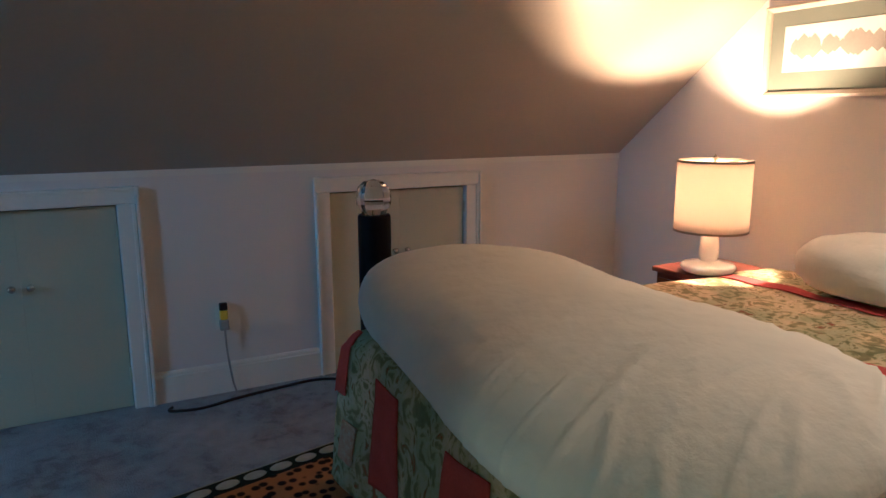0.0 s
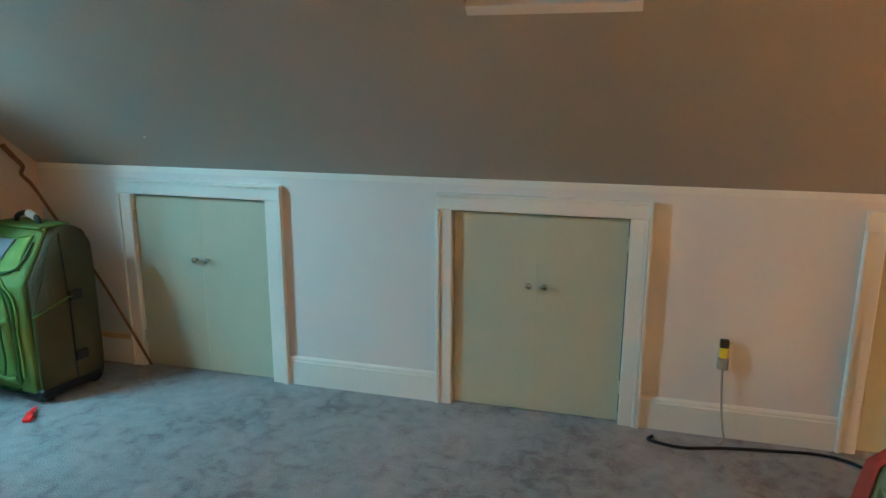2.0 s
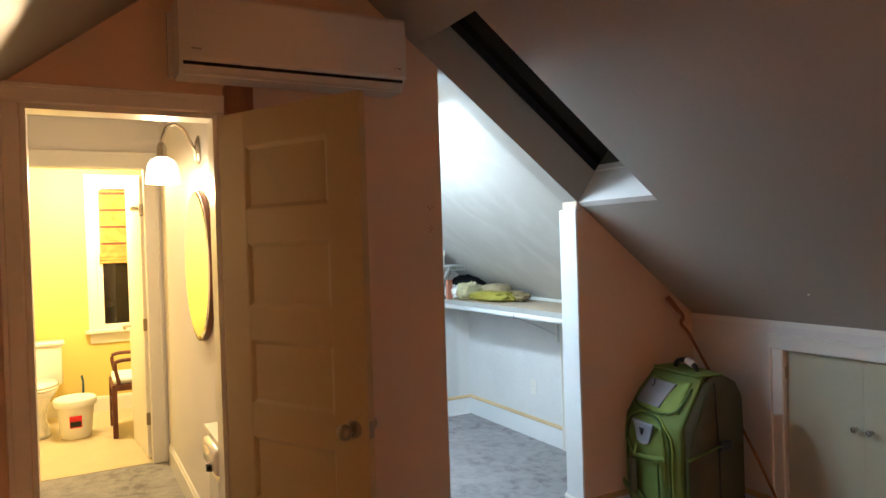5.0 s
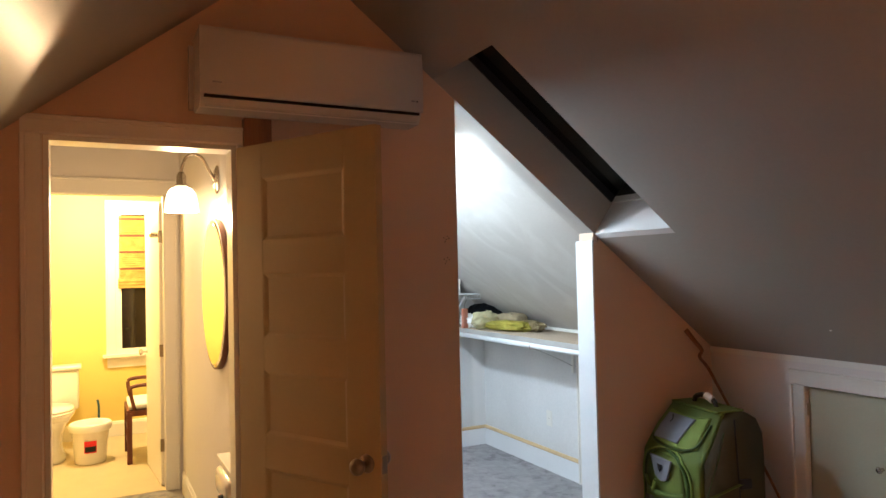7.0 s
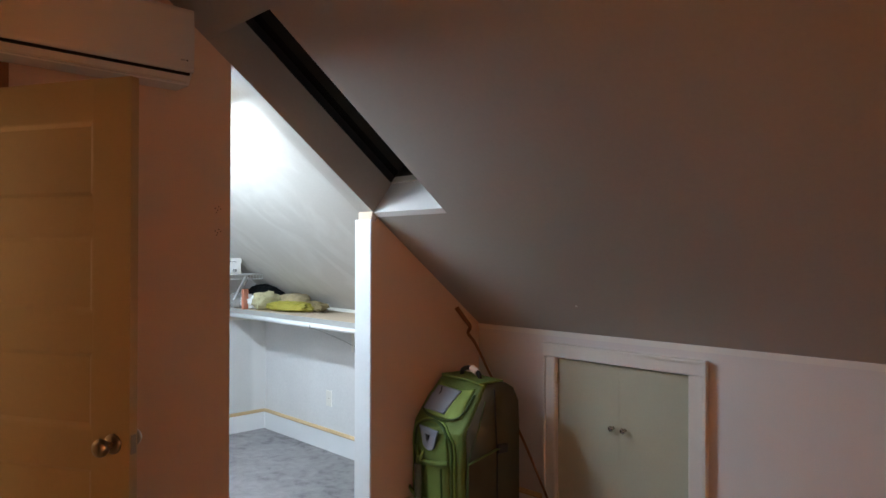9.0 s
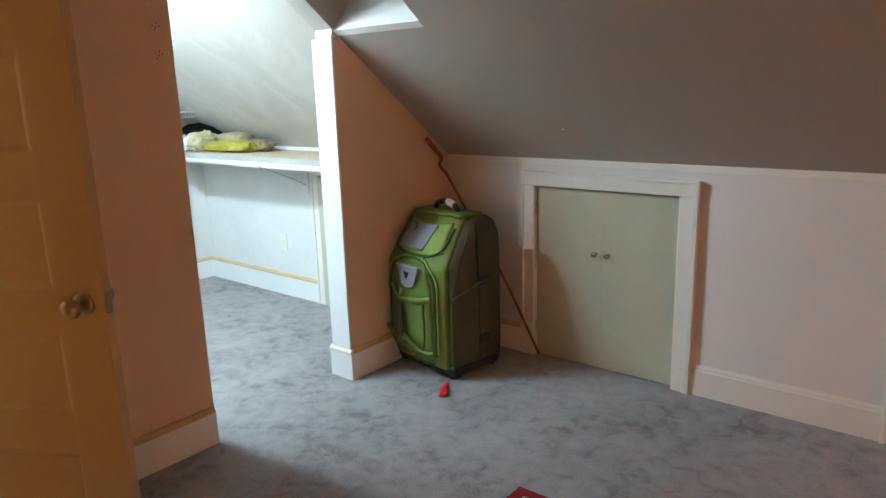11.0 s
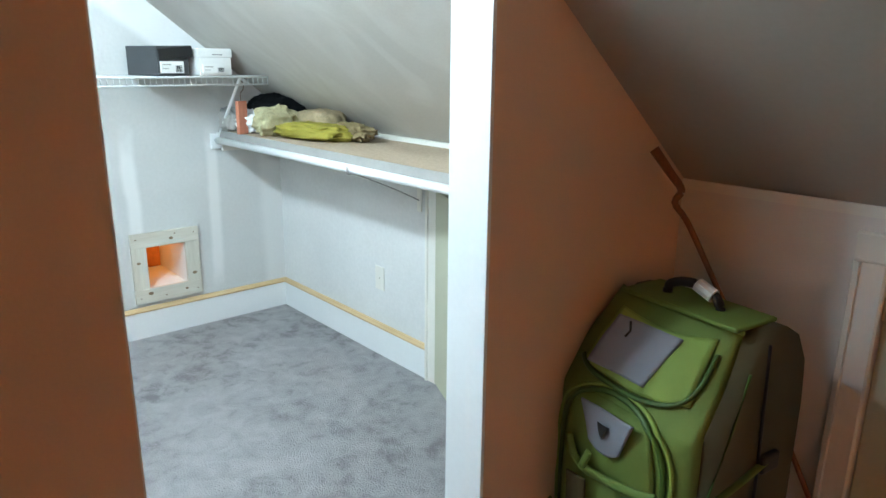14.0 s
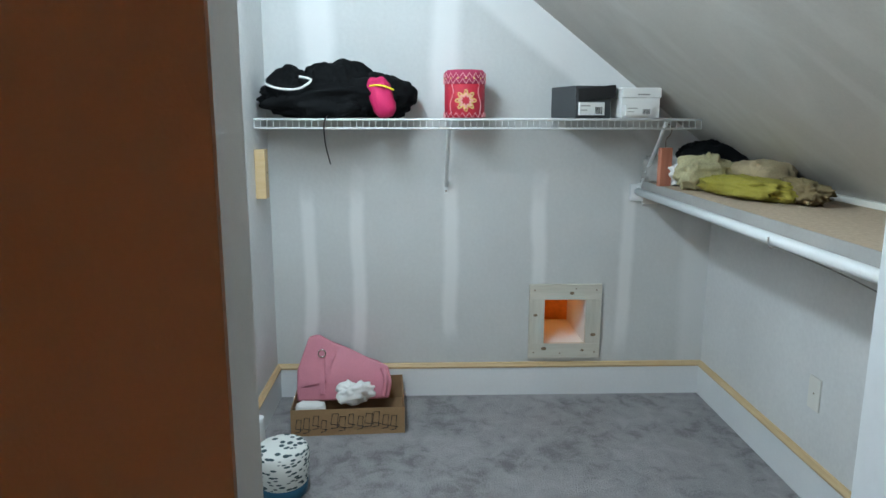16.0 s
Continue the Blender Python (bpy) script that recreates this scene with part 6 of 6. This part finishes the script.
def bath_window():
    w = thing("window_1", (-4.65, -2.68, 0.80), "white framed bathroom window with a woven bamboo blind", "window", kind="structure")
    hw, h = 0.28, 1.42
    for a, b, o in (((0.0005, hw, 0), (0.0005, hw, h), (0, 1, 0)), ((0.0005, -hw, 0), (0.0005, -hw, h), (0, -1, 0)), ((0.0005, -hw - 0.09, h), (0.0005, hw + 0.09, h), (0, 0, 1))):
        part("casing", strip(casing_profile(0.09), a, b, o, (1, 0, 0)), M_TRIM, w)
    part("window_sill", boxes((0.0005, 0.07, -hw - 0.12, hw + 0.12, -0.03, 0.0)), M_TRIM, w, bevel=0.004)
    part("apron", boxes((0.0005, 0.016, -hw - 0.08, hw + 0.08, -0.13, -0.031)), M_TRIM, w)
    part("pane", boxes((0.001, 0.004, -hw + 0.05, hw - 0.05, 0.05, h - 0.05)), M_NIGHT, w)
    for a in ((-hw, -hw + 0.05, 0, h), (hw - 0.05, hw, 0, h), (-hw + 0.05, hw - 0.05, 0, 0.05), (-hw + 0.05, hw - 0.05, h - 0.05, h), (-hw + 0.05, hw - 0.05, 0.67, 0.71)):
        part("window_frame", boxes((0.001, 0.012, a[0], a[1], a[2], a[3])), M_TRIM, w)
    bl = thing("roman_blind", (-4.65, -2.68, 0.80), "woven yellow bamboo blind with dark bands, half lowered", "blind")
    for k in range(34):
        z = 0.66 + k * 0.0205
        part("slat", boxes((0.018, 0.024 + 0.006 * (k % 7 == 0), -hw + 0.03, hw - 0.005, z, z + 0.019)), M_BAMBOO if k % 8 else M_DARKWOOD, bl)
    for k in range(3):
        part("fold", moved(rbox(0.03, 2 * hw - 0.04, 0.035, 0.008), pose(0.035 + 0.008 * k, 0.0, 0.64 + 0.03 * k)), M_BAMBOO, bl)


bath_window()


def toilet():
    t = thing("toilet", (-4.46, -3.50, 0.003), "white ceramic toilet with a closed lid and tank", "toilet")
    part("tank", moved(rbox(0.20, 0.44, 0.36, 0.03, 4), pose(0.12, 0, 0.36)), M_CERAMIC, t, smooth=True)
    part("tank_lid", moved(rbox(0.23, 0.48, 0.035, 0.012, 3), pose(0.12, 0, 0.722)), M_CERAMIC, t, smooth=True)
    part("pedestal", moved(lathe([(0.0, 0), (0.15, 0), (0.155, 0.03), (0.12, 0.12), (0.12, 0.22), (0.18, 0.34), (0.19, 0.385), (0, 0.385)], 36, squash=0.8), pose(0.52, 0, 0)), M_CERAMIC, t, smooth=True)
    part("bowl", moved(lathe([(0, 0.22), (0.18, 0.30), (0.25, 0.38), (0.26, 0.40), (0, 0.40)], 36, squash=0.74), pose(0.48, 0, 0)), M_CERAMIC, t, smooth=True)
    part("seat", moved(lathe([(0, 0.402), (0.255, 0.402), (0.262, 0.412), (0.255, 0.42), (0, 0.42)], 36, squash=0.74), pose(0.49, 0, 0)), M_CERAMIC, t, smooth=True)
    part("lid", moved(lathe([(0, 0.424), (0.25, 0.424), (0.258, 0.434), (0.245, 0.446), (0, 0.452)], 36, squash=0.74), pose(0.485, 0, 0)), M_CERAMIC, t, smooth=True)
    part("handle", tube([(0.225, -0.16, 0.66), (0.235, -0.11, 0.655)], 0.008), M_CHROME, t)
    tb = thing("tissue_box", (-4.34, -3.55, 0.763), "small cream tissue box with red leaves", "tissue box")
    part("body", rbox(0.11, 0.11, 0.12, 0.004), M_PAPER, tb)
    for k in range(5):
        part("leaf_print", moved(lathe([(0, 0), (0.018, 0), (0, 0.002)], 6, squash=0.45), Matrix.Translation((0.0555, -0.03 + 0.015 * k, 0.04 + 0.012 * (k % 3))) @ pose(0, 0, 0, 90 + 30 * k, 0, 90)), M_RED, tb)
    part("tissue", moved(blob((0.05, 0.05, 0.06), 61, 0.3, 3), pose(0, 0, 0.12)), M_PAPER, tb, smooth=True)


toilet()
bk = thing("waste_bin", (-3.75, -3.19, 0.003), "white plastic bin with a red and black label", "bin")
part("tub", lathe([(0, 0), (0.115, 0), (0.12, 0.01), (0.145, 0.30), (0.155, 0.31), (0.155, 0.325), (0.138, 0.325), (0.112, 0.02), (0, 0.02)], 36), M_CERAMIC, bk, smooth=True)
part("liner", lathe([(0.16, 0.27), (0.165, 0.32), (0.15, 0.335), (0.13, 0.33), (0.12, 0.25)], 36), M_PAPER, bk, "white bag liner", True)
part("label_patch", moved(sheet(lambda u, v: (0.134 * math.cos(-0.35 + 0.7 * u) + 0.010 * v, 0.134 * math.sin(-0.35 + 0.7 * u), 0.10 + 0.10 * v), 10, 4, 0.002), Matrix.Translation((0.002, 0, 0))), M_RED, bk, "red and black label")
part("label_band", moved(sheet(lambda u, v: (0.137 * math.cos(-0.3 + 0.6 * u) + 0.005 * v, 0.137 * math.sin(-0.3 + 0.6 * u), 0.11 + 0.045 * v), 10, 4, 0.002), Matrix.Translation((0.003, 0, 0))), M_BLACKPL, bk)
br = thing("toilet_brush", (-4.45, -3.12, 0.003), "blue toilet brush in a white pot", "brush")
part("pot", lathe([(0, 0), (0.06, 0), (0.065, 0.02), (0.05, 0.16), (0.045, 0.16), (0, 0.03)], 24), M_CERAMIC, br)
part("handle", tube([(0, 0, 0.1), (0, 0, 0.34), (0.0, -0.01, 0.40)], 0.010), M_BLUE, br)


def chair():
    c = thing("wooden_armchair", (-3.72, -2.68, 0.003), "dark wooden armchair with a cream seat", "chair", rz=0)
    for x in (-0.24, 0.24):
        for y in (-0.22, 0.22):
            part("leg", boxes((x - 0.02, x + 0.02, y - 0.02, y + 0.02, 0, 0.42 if y < 0 else 0.85)), M_DARKWOOD, c, bevel=0.003)
    part("seat_frame", boxes((-0.25, 0.25, -0.24, 0.24, 0.39, 0.44)), M_DARKWOOD, c, bevel=0.004)
    part("seat", moved(rbox(0.47, 0.45, 0.05, 0.02), pose(0, 0, 0.442)), M_PAPER, c, "cream padded seat", True)
    for x in (-0.24, 0.24):
        part("arm", tube(curve_pts([(x, 0.22, 0.62), (x, 0.0, 0.64), (x, -0.17, 0.64), (x, -0.21, 0.60), (x, -0.18, 0.44)], 6), 0.016, 10), M_DARKWOOD, c, smooth=True)
    for z in (0.55, 0.66, 0.77):
        part("back_rail", boxes((-0.22, 0.22, 0.205, 0.235, z, z + 0.05)), M_DARKWOOD, c)
    for z in (0.12, 0.24):
        part("stretcher", boxes((-0.22, 0.22, -0.23, -0.21, z, z + 0.025)), M_DARKWOOD, c)


chair()
